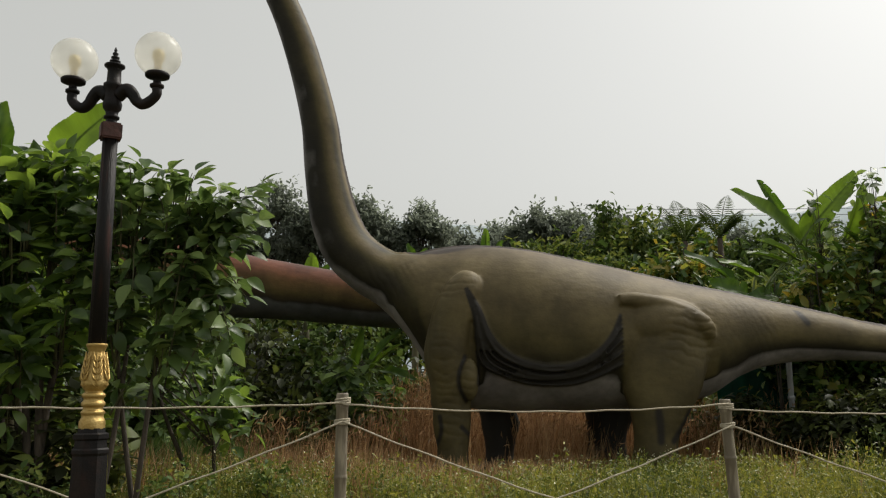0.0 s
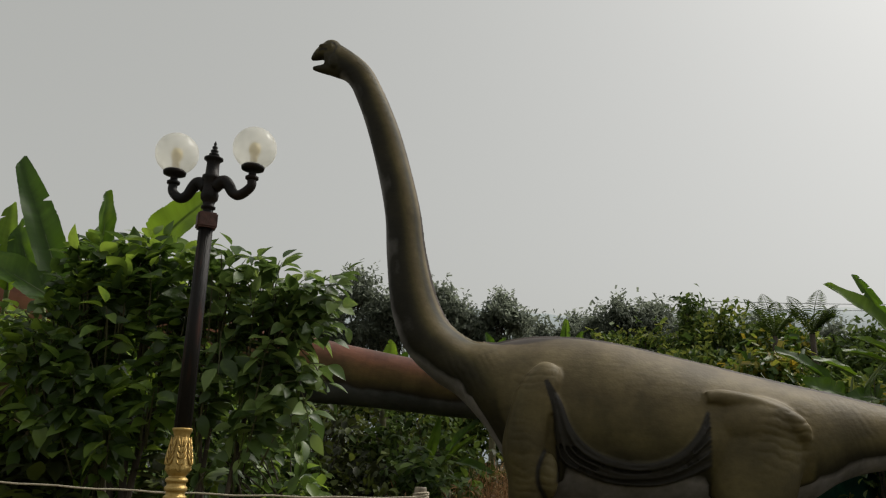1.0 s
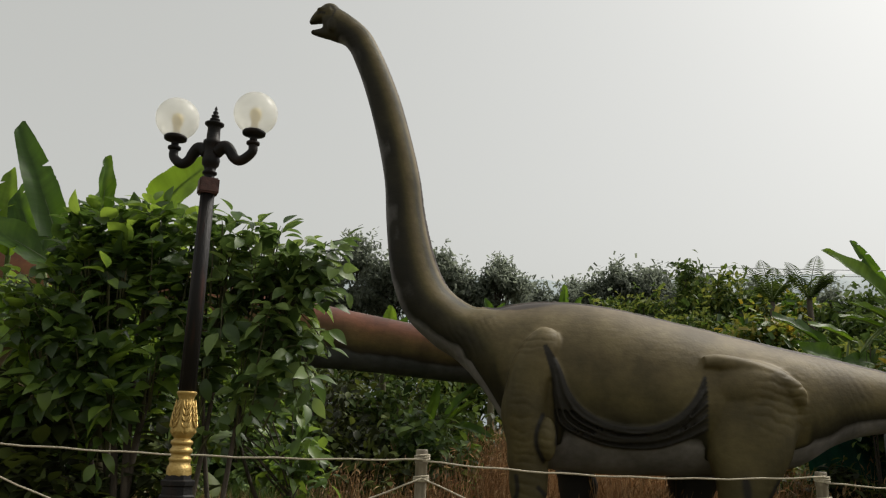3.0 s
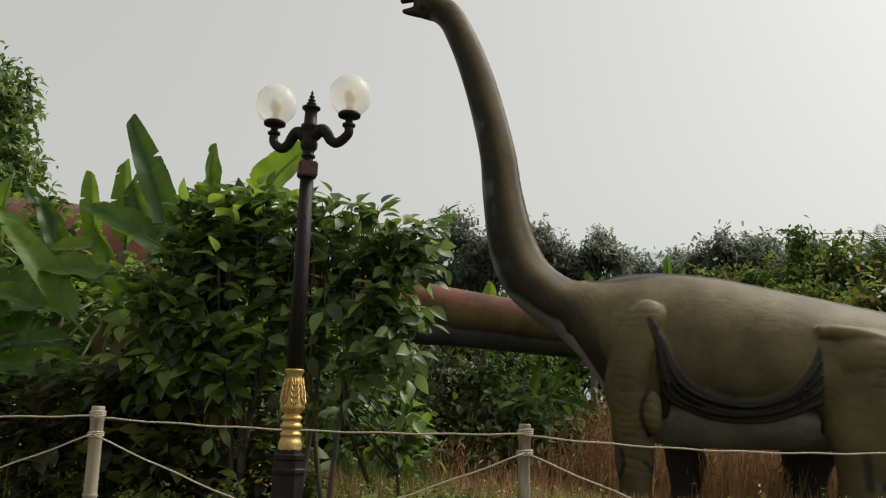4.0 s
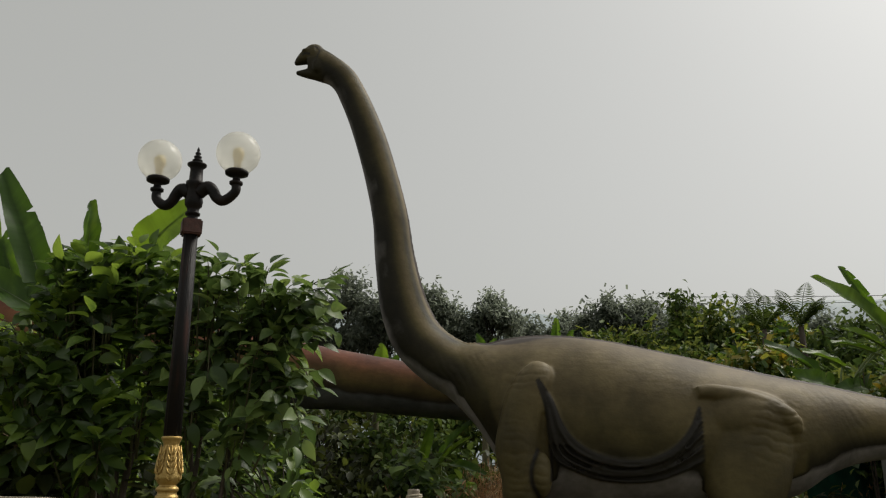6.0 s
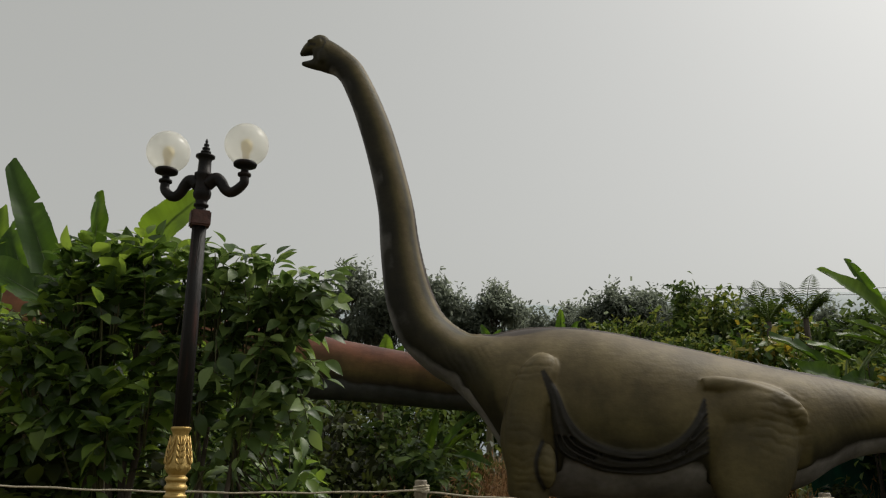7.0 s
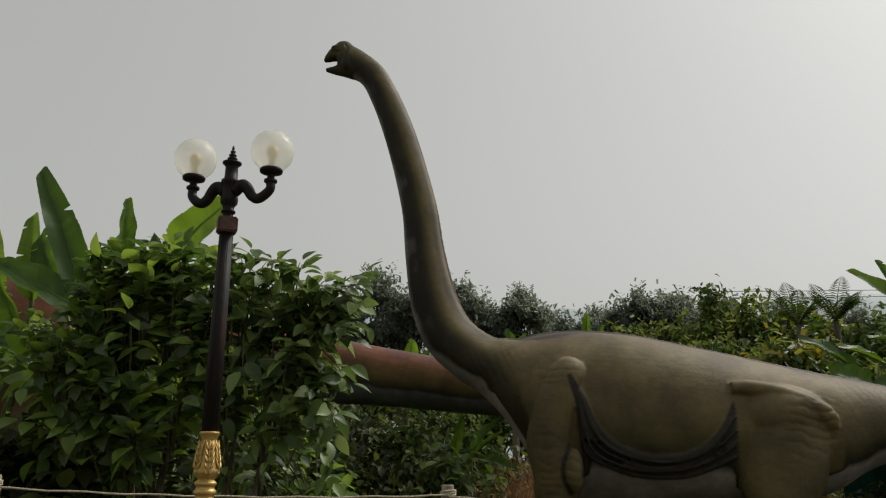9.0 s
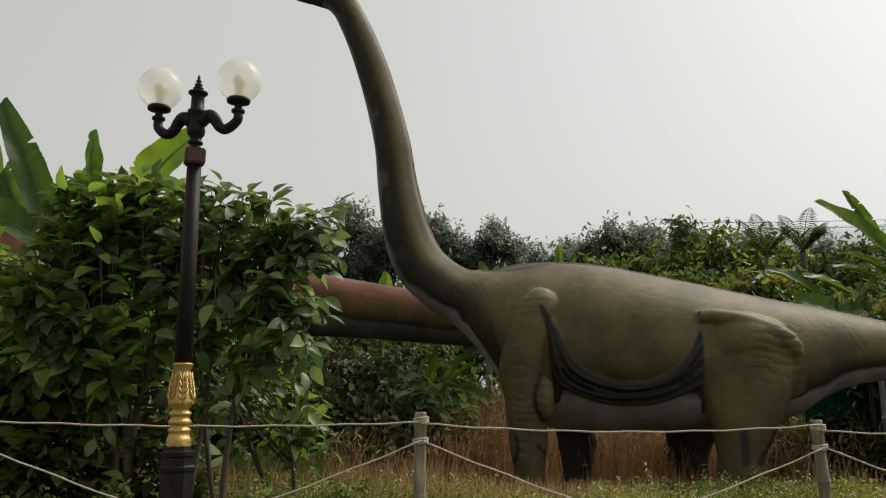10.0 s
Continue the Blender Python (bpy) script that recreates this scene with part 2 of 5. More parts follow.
M_SKIN_RED = skin_material("rust_red_hide", [(0.0, (0.10, 0.10, 0.10)), (0.26, (0.09, 0.09, 0.09)), (0.31, (0.026, 0.020, 0.013)),
                                             (0.45, (0.072, 0.052, 0.014)), (0.62, (0.118, 0.066, 0.019)), (0.75, (0.150, 0.060, 0.026)), (0.88, (0.15, 0.056, 0.034)), (1.0, (0.12, 0.072, 0.06))], 0.15)


def glass_globe_material():
    m = bpy.data.materials.new("frosted_globe")
    m.use_nodes = True
    n, l = m.node_tree.nodes, m.node_tree.links
    b = n["Principled BSDF"]
    b.inputs["Base Color"].default_value = (0.92, 0.92, 0.88, 1)
    b.inputs["Roughness"].default_value = 0.18
    tr = n.new("ShaderNodeBsdfTransparent")
    tr.inputs["Color"].default_value = (0.95, 0.94, 0.9, 1)
    tl = n.new("ShaderNodeBsdfTranslucent")
    tl.inputs["Color"].default_value = (0.93, 0.92, 0.87, 1)
    m1 = n.new("ShaderNodeMixShader")
    m1.inputs["Fac"].default_value = 0.45
    l.new(b.outputs["BSDF"], m1.inputs[1])
    l.new(tl.outputs["BSDF"], m1.inputs[2])
    m2 = n.new("ShaderNodeMixShader")
    m2.inputs["Fac"].default_value = 0.60
    l.new(m1.outputs["Shader"], m2.inputs[1])
    l.new(tr.outputs["BSDF"], m2.inputs[2])
    l.new(m2.outputs["Shader"], n["Material Output"].inputs["Surface"])
    return m


M_GLOBE = glass_globe_material()
M_BULB = mat("bulb_enamel", [(0.62, 0.50, 0.24), (0.75, 0.64, 0.36)], 4.0, 0.4, bump=0.0)


# ---- building helpers ----
def part(name, bm, material, parent=None, label="", smooth=True):
    me = bpy.data.meshes.new(name)
    bmesh.ops.recalc_face_normals(bm, faces=bm.faces)
    bm.to_mesh(me)
    bm.free()
    me.materials.append(material)
    if smooth:
        me.polygons.foreach_set("use_smooth", [True] * len(me.polygons))
    ob = new(name, me)
    ob.parent = parent
    return tagged(ob, label)


def array_mesh(name, verts, quads, material, smooth=False):
    """A mesh from an (n, 3) array of vertices and an (m, 4) array of quads."""
    me = bpy.data.meshes.new(name)
    me.vertices.add(len(verts))
    me.vertices.foreach_set("co", np.ascontiguousarray(verts, np.float32).ravel())
    me.loops.add(quads.size)
    me.loops.foreach_set("vertex_index", np.ascontiguousarray(quads, np.int32).ravel())
    me.polygons.add(len(quads))
    me.polygons.foreach_set("loop_start", np.arange(0, quads.size, 4, dtype=np.int32))
    me.update(calc_edges=True)
    if smooth:
        me.polygons.foreach_set("use_smooth", [True] * len(quads))
    me.materials.append(material)
    return me


def ring(c, u, v, ru, rv, segs):
    return [Vector(c) + u * (ru * math.cos(2 * math.pi * i / segs)) + v * (rv * math.sin(2 * math.pi * i / segs)) for i in range(segs)]


def loft(bm, rings, cap=True):
    vs = [[bm.verts.new(p) for p in r] for r in rings]
    n = len(vs[0])
    for a, b in zip(vs, vs[1:]):
        for i in range(n):
            bm.faces.new((a[i], a[(i + 1) % n], b[(i + 1) % n], b[i]))
    if cap:
        bm.faces.new(vs[0][::-1])
        bm.faces.new(vs[-1])


def spline(pts, steps):
    """Catmull-Rom through rows of numbers."""
    p = np.array(pts, float)
    p = np.vstack([2 * p[0] - p[1], p, 2 * p[-1] - p[-2]])
    out = []
    for i in range(1, len(p) - 2):
        for k in range(steps):
            s = k / steps
            out.append(0.5 * (2 * p[i] + (p[i + 1] - p[i - 1]) * s + (2 * p[i - 1] - 5 * p[i] + 4 * p[i + 1] - p[i + 2]) * s * s
                              + (3 * p[i] - p[i - 1] - 3 * p[i + 1] + p[i + 2]) * s ** 3))
    out.append(p[-2])
    return np.array(out)


def tube(bm, pts, radii, segs=8, steps=0):
    rows = np.array([[*p, r] for p, r in zip(pts, radii if hasattr(radii, "__len__") else [radii] * len(pts))], float)
    if steps:
        rows = spline(rows, steps)
    p = [Vector(q[:3]) for q in rows]
    side, rings = None, []
    for i, q in enumerate(p):
        d = (p[min(i + 1, len(p) - 1)] - p[max(i - 1, 0)]).normalized()
        if side is None:
            side = d.orthogonal().normalized()
        side = (side - d * side.dot(d)).normalized()
        rings.append(ring(q, side, d.cross(side), max(rows[i][3], 1e-4), max(rows[i][3], 1e-4), segs))
    loft(bm, rings)


def lathe(bm, profile, segs=24, at=(0, 0, 0)):
    c = Vector(at)
    loft(bm, [ring(c + Vector((0, 0, z)), Vector((1, 0, 0)), Vector((0, 1, 0)), r, r, segs) for r, z in profile])


def ball(bm, c, r, segs=24, rows=14, scale=(1, 1, 1)):
    res = bmesh.ops.create_uvsphere(bm, u_segments=segs, v_segments=rows, radius=r)
    for v in res["verts"]:
        v.co = Vector(c) + Vector((v.co.x * scale[0], v.co.y * scale[1], v.co.z * scale[2]))


def empty(name, at, label, category, group=""):
    e = new(name)
    e.location = at
    return tagged(e, label, category, group)


# leaf outlines: rows of stations along the blade, three points across
def blade(widths, fold=0.12, droop=0.25, length=1.0):
    n = len(widths)
    v, q = [], []
    for i, w in enumerate(widths):
        s = i / (n - 1)
        z = -droop * s * s
        v += [(s * length, -w, z + fold * w), (s * length, 0, z), (s * length, w, z + fold * w)]
    for i in range(n - 1):
        a = 3 * i
        q += [(a, a + 1, a + 4, a + 3), (a + 1, a + 2, a + 5, a + 4)]
    return np.array(v, float), np.array(q, int)


OVATE = blade([0.012, 0.17, 0.265, 0.29, 0.24, 0.14, 0.004], 0.30, 0.28)
OVATE_MID = blade([0.02, 0.25, 0.27, 0.006], 0.35, 0.28)
OVATE_LOW = blade([0.03, 0.28, 0.02], 0.4, 0.25)
OVATE_FAR = blade([0.20, 0.24], 0.4, 0.25)
GRASS = blade([0.008, 0.006, 0.001], 0.5, 0.18)


def scatter(template, pos, direction, normal, size, wide=None):
    """Copies of a template: x along direction, z near normal, scaled by size."""
    tv, tq = template
    d = direction / (np.linalg.norm(direction, axis=1, keepdims=True) + 1e-9)
    s = np.cross(normal, d)
    s /= np.linalg.norm(s, axis=1, keepdims=True) + 1e-9
    u = np.cross(d, s)
    size = np.asarray(size)[:, None, None]
    w = size if wide is None else np.asarray(wide)[:, None, None]
    v = pos[:, None, :] + tv[None, :, 0:1] * d[:, None, :] * size + tv[None, :, 1:2] * s[:, None, :] * w + tv[None, :, 2:3] * u[:, None, :] * size
    q = tq[None] + (np.arange(len(pos)) * len(tv))[:, None, None]
    return v.reshape(-1, 3), q.reshape(-1, 4)


def merge(chunks):
    vs, qs, k = [], [], 0
    for v, q in chunks:
        vs.append(v)
        qs.append(q + k)
        k += len(v)
    return np.vstack(vs), np.vstack(qs)


def leafy(rng, blobs, clumps, per, leaf, template, spread=1.0, out=0.6, droop=0.35, shell=0.55, flat=0.0, whorl=False, stray=0.0):
    """Twigs of leaves in a crown made of ellipsoid lobes. Gives the leaves and the twig ends."""
    vol = np.array([b[3] * b[4] * b[5] for b in blobs]) ** 0.75
    which = rng.choice(len(blobs), clumps, p=vol / vol.sum())
    b = np.array(blobs, float)[which]
    d = rng.normal(size=(clumps, 3))
    d /= np.linalg.norm(d, axis=1, keepdims=True)
    r = shell + (1 - shell) * rng.random(clumps) ** 0.7
    r *= 1 + 0.10 * np.clip(rng.normal(size=clumps), -2, 1.3)
    r *= np.where(rng.random(clumps) < stray, 1.28, 1.0)
    c = b[:, :3] + d * b[:, 3:6] * r[:, None]
    grow = d * np.array([1, 1, 0.6]) + rng.normal(size=(clumps, 3)) * 0.35 + [0, 0, 0.15]
    grow /= np.linalg.norm(grow, axis=1, keepdims=True)
    s = np.tile(np.linspace(-1, 1, per), clumps)
    ci = np.repeat(np.arange(clumps), per)
    n = clumps * per
    pos = c[ci] + grow[ci] * (s * leaf * 1.4 * spread)[:, None] + rng.normal(size=(n, 3)) * leaf * 0.35 * spread
    dirs = grow[ci] * out + rng.normal(size=(n, 3)) * 0.75
    dirs[:, 2] -= droop
    nor = rng.normal(size=(n, 3)) * (0.45 - 0.15 * flat) + [0, 0, 1] + d[ci] * flat
    if whorl:
        axis = grow * 0.5 + [0, -0.10, 0.85] + rng.normal(size=(clumps, 3)) * 0.3
        axis /= np.linalg.norm(axis, axis=1, keepdims=True)
        a1 = np.cross(axis, rng.normal(size=(clumps, 3)))
        a1 /= np.linalg.norm(a1, axis=1, keepdims=True)
        a2 = np.cross(axis, a1)
        th = np.tile(np.arange(per) * 2.4, clumps) + rng.normal(size=n) * 0.25
        tier = np.tile(np.linspace(0, 1, per), clumps)
        rad = a1[ci] * np.cos(th)[:, None] + a2[ci] * np.sin(th)[:, None]
        pos = c[ci] - axis[ci] * (tier * leaf * 1.3)[:, None] + rad * leaf * 0.12 + rng.normal(size=(n, 3)) * leaf * 0.06
        dirs = rad + axis[ci] * (0.50 - 0.55 * tier)[:, None] + rng.normal(size=(n, 3)) * 0.28
        dirs[:, 2] -= droop * (0.4 + 0.6 * tier)
        nor = axis[ci] * 0.6 + [0, 0, 0.8] + rng.normal(size=(n, 3)) * 0.30
    return scatter(template, pos, dirs, nor, leaf * (0.5 + 0.75 * rng.random(n))), c


def plant(name, label, category, seed, base, blobs, clumps, per, leaf, material, template=OVATE, trunk=0.08, limbs=14, stems=1, group="", **kw):
    """A tree or shrub: trunk and limbs as one part, the crown of many leaves as another."""
    rng = np.random.default_rng(seed)
    root = empty(name, base, label, category, group)
    inv = np.array(base)
    (v, q), ends = leafy(rng, blobs, clumps, per, leaf, template, **kw)
    crown = new("crown", array_mesh("crown", v - inv, q, material, smooth=len(template[0]) > 9))
    crown.parent = root
    bm = bmesh.new()
    for k in range(stems):
        foot = Vector(base) + (Vector((rng.normal() * trunk * 4, rng.normal() * trunk * 3, 0)) if stems > 1 else Vector())
        lob = Vector(blobs[k % len(blobs)][:3])
        fork = foot.lerp(lob, 0.55) + Vector((rng.normal(), rng.normal(), 0)) * trunk
        tube(bm, [foot - Vector(base) - Vector((0, 0, 0.1)), foot.lerp(fork, 0.5) - Vector(base) + Vector((rng.normal() * trunk, rng.normal() * trunk, 0)), fork - Vector(base), lob - Vector(base)],
             [trunk * 1.3, trunk, trunk * 0.75, trunk * 0.3], 7, 3)
        for e in ends[rng.choice(len(ends), min(limbs, len(ends)), replace=False)]:
            e = Vector(e)
            a = fork.lerp(lob, rng.random() * 0.8)
            m = a.lerp(e, 0.5) + Vector((0, 0, 0.12 * (e - a).length))
            tube(bm, [a - Vector(base), m - Vector(base), e - Vector(base)], [trunk * 0.4, trunk * 0.22, trunk * 0.06], 5, 2)
    part("trunk", bm, M_BARK, root)
    return root


def banana_leaf(parent, origin, base, tip, width, bow=0.12, face=(0, -1, 0.3), seed=0, material=None, curl=0.5, tears=6):
    """One long blade from base to tip with midrib, wavy rims and a few tears; face is where its upper side looks."""
    rng = np.random.default_rng(seed)
    a, b = Vector(base), Vector(tip)
    d = (b - a)
    length = d.length
    d.normalize()
    f = Vector(face) + Vector((rng.uniform(-0.45, 0.45), 0, rng.uniform(-0.3, 0.35)))
    f = (f - d * f.dot(d)).normalized()
    side = d.cross(f)
    n = 64
    tears = int(rng.integers(0, tears))
    taper = rng.uniform(0.42, 0.62)
    slant = rng.choice([-1, 1]) * rng.uniform(0.5, 1.1)
    cuts = set(rng.choice(np.arange(3, n - 2), min(tears, n - 5), replace=False).tolist()) if tears else set()
    bm = bmesh.new()
    rows, mid = [], []
    phase = rng.random() * 6
    for i in range(n):
        s = i / (n - 1)
        c = a + d * (length * s) + f * (bow * length * math.sin(math.pi * s * 0.9)) + side * (0.02 * length * math.sin(2.4 * s + phase))
        w = width * 0.5 * min(1.0, 0.12 + s / 0.16) ** 0.7 * (1 - 0.58 * max(0.0, (s - taper) / (1 - taper)) ** 1.4) * (1 - 0.05 * rng.random())
        if i == n - 1:
            w *= 0.72
        mid.append(c)
        row = []
        for k in (-1, -0.5, 0, 0.5, 1):
            kk = k * (0.42 if i in cuts and abs(k) == 1 and (k > 0) == (i % 2 == 0) else 1.0)
            lift = abs(kk) * w * curl + 0.05 * width * math.sin(5 * s * math.pi + phase + 2 * k) * abs(k)
            row.append(c + side * (w * kk) + f * lift - d * (abs(kk) * w * 0.15) + d * (kk * w * slant * s ** 8))
        rows.append(row)
    vs = [[bm.verts.new(p - Vector(origin)) for p in row] for row in rows]
    for p, q in zip(vs, vs[1:]):
        for k in range(4):
            bm.faces.new((p[k], p[k + 1], q[k + 1], q[k]))
    leaf = part("leaf", bm, material or M_BANANA, parent)
    along = np.repeat(np.linspace(0, length, n), 5) - np.tile([0.25, 0.12, 0.0, 0.12, 0.25], n) * width
    leaf.data.attributes.new("along", "FLOAT", "POINT").data.foreach_set("value", along.astype(np.float32))
    bm = bmesh.new()
    tube(bm, [m - f * 0.012 - Vector(origin) for m in [a - d * 0.15 * length] + mid[::9]], [0.024] + [0.022 * (1 - 0.85 * i / 8) for i in range(len(mid[::9]))], 6)
    part("midrib", bm, M_RIB, leaf)
    return leaf


# ---- ground and distance ----
def build_ground():
    bm = bmesh.new()
    xs = [-1500, -400, -120, -60, -40] + [i * 1.5 for i in range(-20, 21)] + [40, 60, 120, 400, 1500]
    ys = [-1500, -300, -60, -20] + [i * 1.5 for i in range(-8, 30)] + [60, 90, 160, 400, 1500]
    grid = [[bm.verts.new((x, y, (0.07 * noise.noise(Vector((x * 0.35, y * 0.35, 3))) if abs(x) < 40 and -15 < y < 50 else 0.0) - 0.02)) for x in xs] for y in ys]
    for a, b in zip(grid, grid[1:]):
        for i in range(len(xs) - 1):
            bm.faces.new((a[i], a[i + 1], b[i + 1], b[i]))
    tagged(part("ground", bm, M_GROUND), "uneven brown soil ground under weeds and dry grass", "ground", kind="structure")


def build_hills():
    bm = bmesh.new()
    cols = []
    for i in range(121):
        a = radians(-50 + 100 * i / 120)
        n = noise.noise(Vector((i * 0.13, 2, 0))) * 9 + noise.noise(Vector((i * 0.55, 7, 0))) * 4 + noise.noise(Vector((i * 2.1, 9, 0))) * 2
        x = math.sin(a)
        top = 104 + 5 * math.exp(-((i - 42) / 16) ** 2) + 0.6 * n
        cols.append([bm.verts.new((x * r, math.cos(a) * r, z)) for r, z in ((430, -1), (470, top * 0.55), (500, top * 0.88), (515, top), (560, top * 0.6), (640, -1))])
    for a, b in zip(cols, cols[1:]):
        for k in range(5):
            bm.faces.new((a[k], b[k], b[k + 1], a[k + 1]))
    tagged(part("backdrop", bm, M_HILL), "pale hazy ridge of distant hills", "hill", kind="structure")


build_ground()
build_hills()


# ---- the long-necked statue ----
def station_curve(rows, steps=18):
    return spline(rows, steps)


def section_rings(rows, y, segs=80):
    rings = []
    for cx, cz, a, hh, hw in rows:
        up = Vector((math.sin(radians(a)), 0, math.cos(radians(a))))
        rings.append(ring((cx, y, cz), Vector((0, 1, 0)), up, max(hw, 0.01), max(hh, 0.01), segs))
    return rings


def limb(bm, rows, segs=48):
    """A leg: rows of x, y, z, half length along the body, half width across."""
    loft(bm, [ring((x, y, z), Vector((1, 0, 0)), Vector((0, 1, 0)), a, b, segs) for x, y, z, a, b in spline(rows, 8)])


def settle(bm, voxel, smooth):
    """Melts overlapping solids into one skin."""
    me = bpy.data.meshes.new("raw")
    bmesh.ops.recalc_face_normals(bm, faces=bm.faces)
    bm.to_mesh(me)
    bm.free()
    tmp = new("raw", me)
    r = tmp.modifiers.new("melt", "REMESH")
    r.mode, r.voxel_size, r.use_smooth_shade = "VOXEL", voxel, True
    s = tmp.modifiers.new("soften", "SMOOTH")
    s.factor, s.iterations = 0.5, smooth
    out = bpy.data.meshes.new_from_object(tmp.evaluated_get(bpy.context.evaluated_depsgraph_get()))
    bpy.data.objects.remove(tmp)
    return out


def body_from(tops):
    return [(x, (t + b) / 2, 0.0, (t - b) / 2, w) for x, t, b, w in tops]


def paint_heights(me, curve, legs, folds=None, mid=0.0):
    """Stores on each vertex how high it sits on the body, 0 belly to 1 spine; legs keep the flank's colour, darker
    inside low down as painted shade; folds are dark rubber; creases and far lower legs get the same dark as painted
    shade.
    """
    n = len(me.vertices)
    co = np.empty(n * 3, np.float32)
    me.vertices.foreach_get("co", co)
    co = co.reshape(-1, 3)
    out, dark = np.empty(n, np.float32), np.zeros(n, np.float32)
    c, ang = curve[:, :2], np.radians(curve[:, 2])
    for i in range(0, n, 4000):
        p = co[i:i + 4000][:, (0, 2)]
        k = np.argmin(((p[:, None] - c[None]) ** 2).sum(2) / (curve[None, :, 3] + 0.3), axis=1)
        d = p - c[k]
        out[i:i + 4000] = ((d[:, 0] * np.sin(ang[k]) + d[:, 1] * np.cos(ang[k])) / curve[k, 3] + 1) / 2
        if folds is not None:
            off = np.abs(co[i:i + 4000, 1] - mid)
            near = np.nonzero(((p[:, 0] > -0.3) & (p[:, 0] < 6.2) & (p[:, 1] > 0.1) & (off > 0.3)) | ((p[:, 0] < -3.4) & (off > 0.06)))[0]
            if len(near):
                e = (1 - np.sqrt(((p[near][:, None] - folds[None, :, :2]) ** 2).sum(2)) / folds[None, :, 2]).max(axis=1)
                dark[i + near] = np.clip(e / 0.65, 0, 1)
    if folds is not None:
        up = co[:, 2] > 3.9
        out[up] += 0.03 * np.clip((co[up, 2] - 3.9) / 1.0, 0, 1)
        k = np.clip((co[:, 2] - 2.7) / 0.9, 0, 1) * np.clip((-0.35 - co[:, 0]) / 0.6, 0, 1)
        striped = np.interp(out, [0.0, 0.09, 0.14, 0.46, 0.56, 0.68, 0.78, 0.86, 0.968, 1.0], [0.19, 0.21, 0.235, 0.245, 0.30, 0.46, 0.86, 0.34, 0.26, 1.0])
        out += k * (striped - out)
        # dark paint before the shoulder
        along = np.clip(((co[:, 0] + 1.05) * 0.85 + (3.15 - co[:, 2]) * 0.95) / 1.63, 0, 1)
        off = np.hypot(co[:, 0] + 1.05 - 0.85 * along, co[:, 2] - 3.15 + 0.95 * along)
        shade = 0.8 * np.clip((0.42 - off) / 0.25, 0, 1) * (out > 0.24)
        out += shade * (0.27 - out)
        chest = (co[:, 0] < -0.10) & (co[:, 0] > -1.2) & (co[:, 2] > 0.9) & (co[:, 2] < 2.75) & (np.abs(co[:, 1] - mid) < 0.40)
        out[chest] = np.minimum(out[chest], 0.10)
        face = co[:, 0] < -3.5
        out[face] = np.clip(out[face], 0.29, 0.45)
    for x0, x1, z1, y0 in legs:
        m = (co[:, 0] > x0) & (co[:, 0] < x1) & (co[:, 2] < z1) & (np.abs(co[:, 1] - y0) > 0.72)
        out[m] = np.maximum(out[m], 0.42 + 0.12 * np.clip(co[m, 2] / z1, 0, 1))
        # inner lower legs take dark olive, their shade put into the paint
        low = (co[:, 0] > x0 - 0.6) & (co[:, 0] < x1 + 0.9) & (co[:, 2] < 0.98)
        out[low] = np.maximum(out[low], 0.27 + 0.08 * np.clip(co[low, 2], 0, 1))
    edges = np.empty(len(me.edges) * 2, np.int32)
    me.edges.foreach_get("vertices", edges)
    ea, eb = edges[::2], edges[1::2]
    count = np.bincount(ea, minlength=n) + np.bincount(eb, minlength=n) + 1
    for _ in range(10):
        out = ((out + np.bincount(ea, out[eb], n) + np.bincount(eb, out[ea], n)) / count).astype(np.float32)
    # far-side lower legs painted near black, standing in for shade under the belly
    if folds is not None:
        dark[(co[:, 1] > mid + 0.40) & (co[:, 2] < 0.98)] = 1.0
    me.attributes.new("dorsal", "FLOAT", "POINT").data.foreach_set("value", np.clip(out, 0.0, 1.0))
    me.attributes.new("fold", "FLOAT", "POINT").data.foreach_set("value", dark)


Y0 = 14.0   # the statue's middle plane


def wrinkle(me):
    """Creases across arm, thigh, elbow, neck base and root of the tail, as in thick rubber skin."""
    zones = [(-0.2, 0.6, 0.4, 3.2, 0.022), (3.35, 4.45, 0.4, 2.75, 0.0155), (-1.4, -0.2, 2.2, 3.6, 0.008), (4.4, 5.6, 1.3, 3.1, 0.004)]
    n = len(me.vertices)
    co, nor = np.empty(n * 3, np.float32), np.empty(n * 3, np.float32)
    me.vertices.foreach_get("co", co)
    me.vertex_normals.foreach_get("vector", nor)
    co, nor = co.reshape(-1, 3), nor.reshape(-1, 3)
    for x0, x1, z0, z1, amp in zones:
        for i in np.nonzero((co[:, 0] > x0) & (co[:, 0] < x1) & (co[:, 2] > z0) & (co[:, 2] < z1))[0]:
            x, y, z = (float(a) for a in co[i])
            e = min((x - x0) / 0.25, (x1 - x) / 0.25, (z - z0) / 0.3, (z1 - z) / 0.3, 1.0)
            w = noise.noise(Vector((x * 2.2, y * 2.2, z * 2.2)))
            along = z + 0.12 * x if amp > 0.015 else x + 0.5 * z
            crease = (0.5 + 0.5 * math.sin(along * 46 + 5 * w + 2 * noise.noise(Vector((x * 6, y * 6, z * 6))))) ** 3
            mask = max(0.0, min(1.0, 0.35 + 1.6 * noise.noise(Vector((x * 1.7 + 4, y, z * 1.1)))))
            co[i] -= nor[i] * (amp * e * crease * mask)
    me.vertices.foreach_set("co", co.ravel())
    me.update()


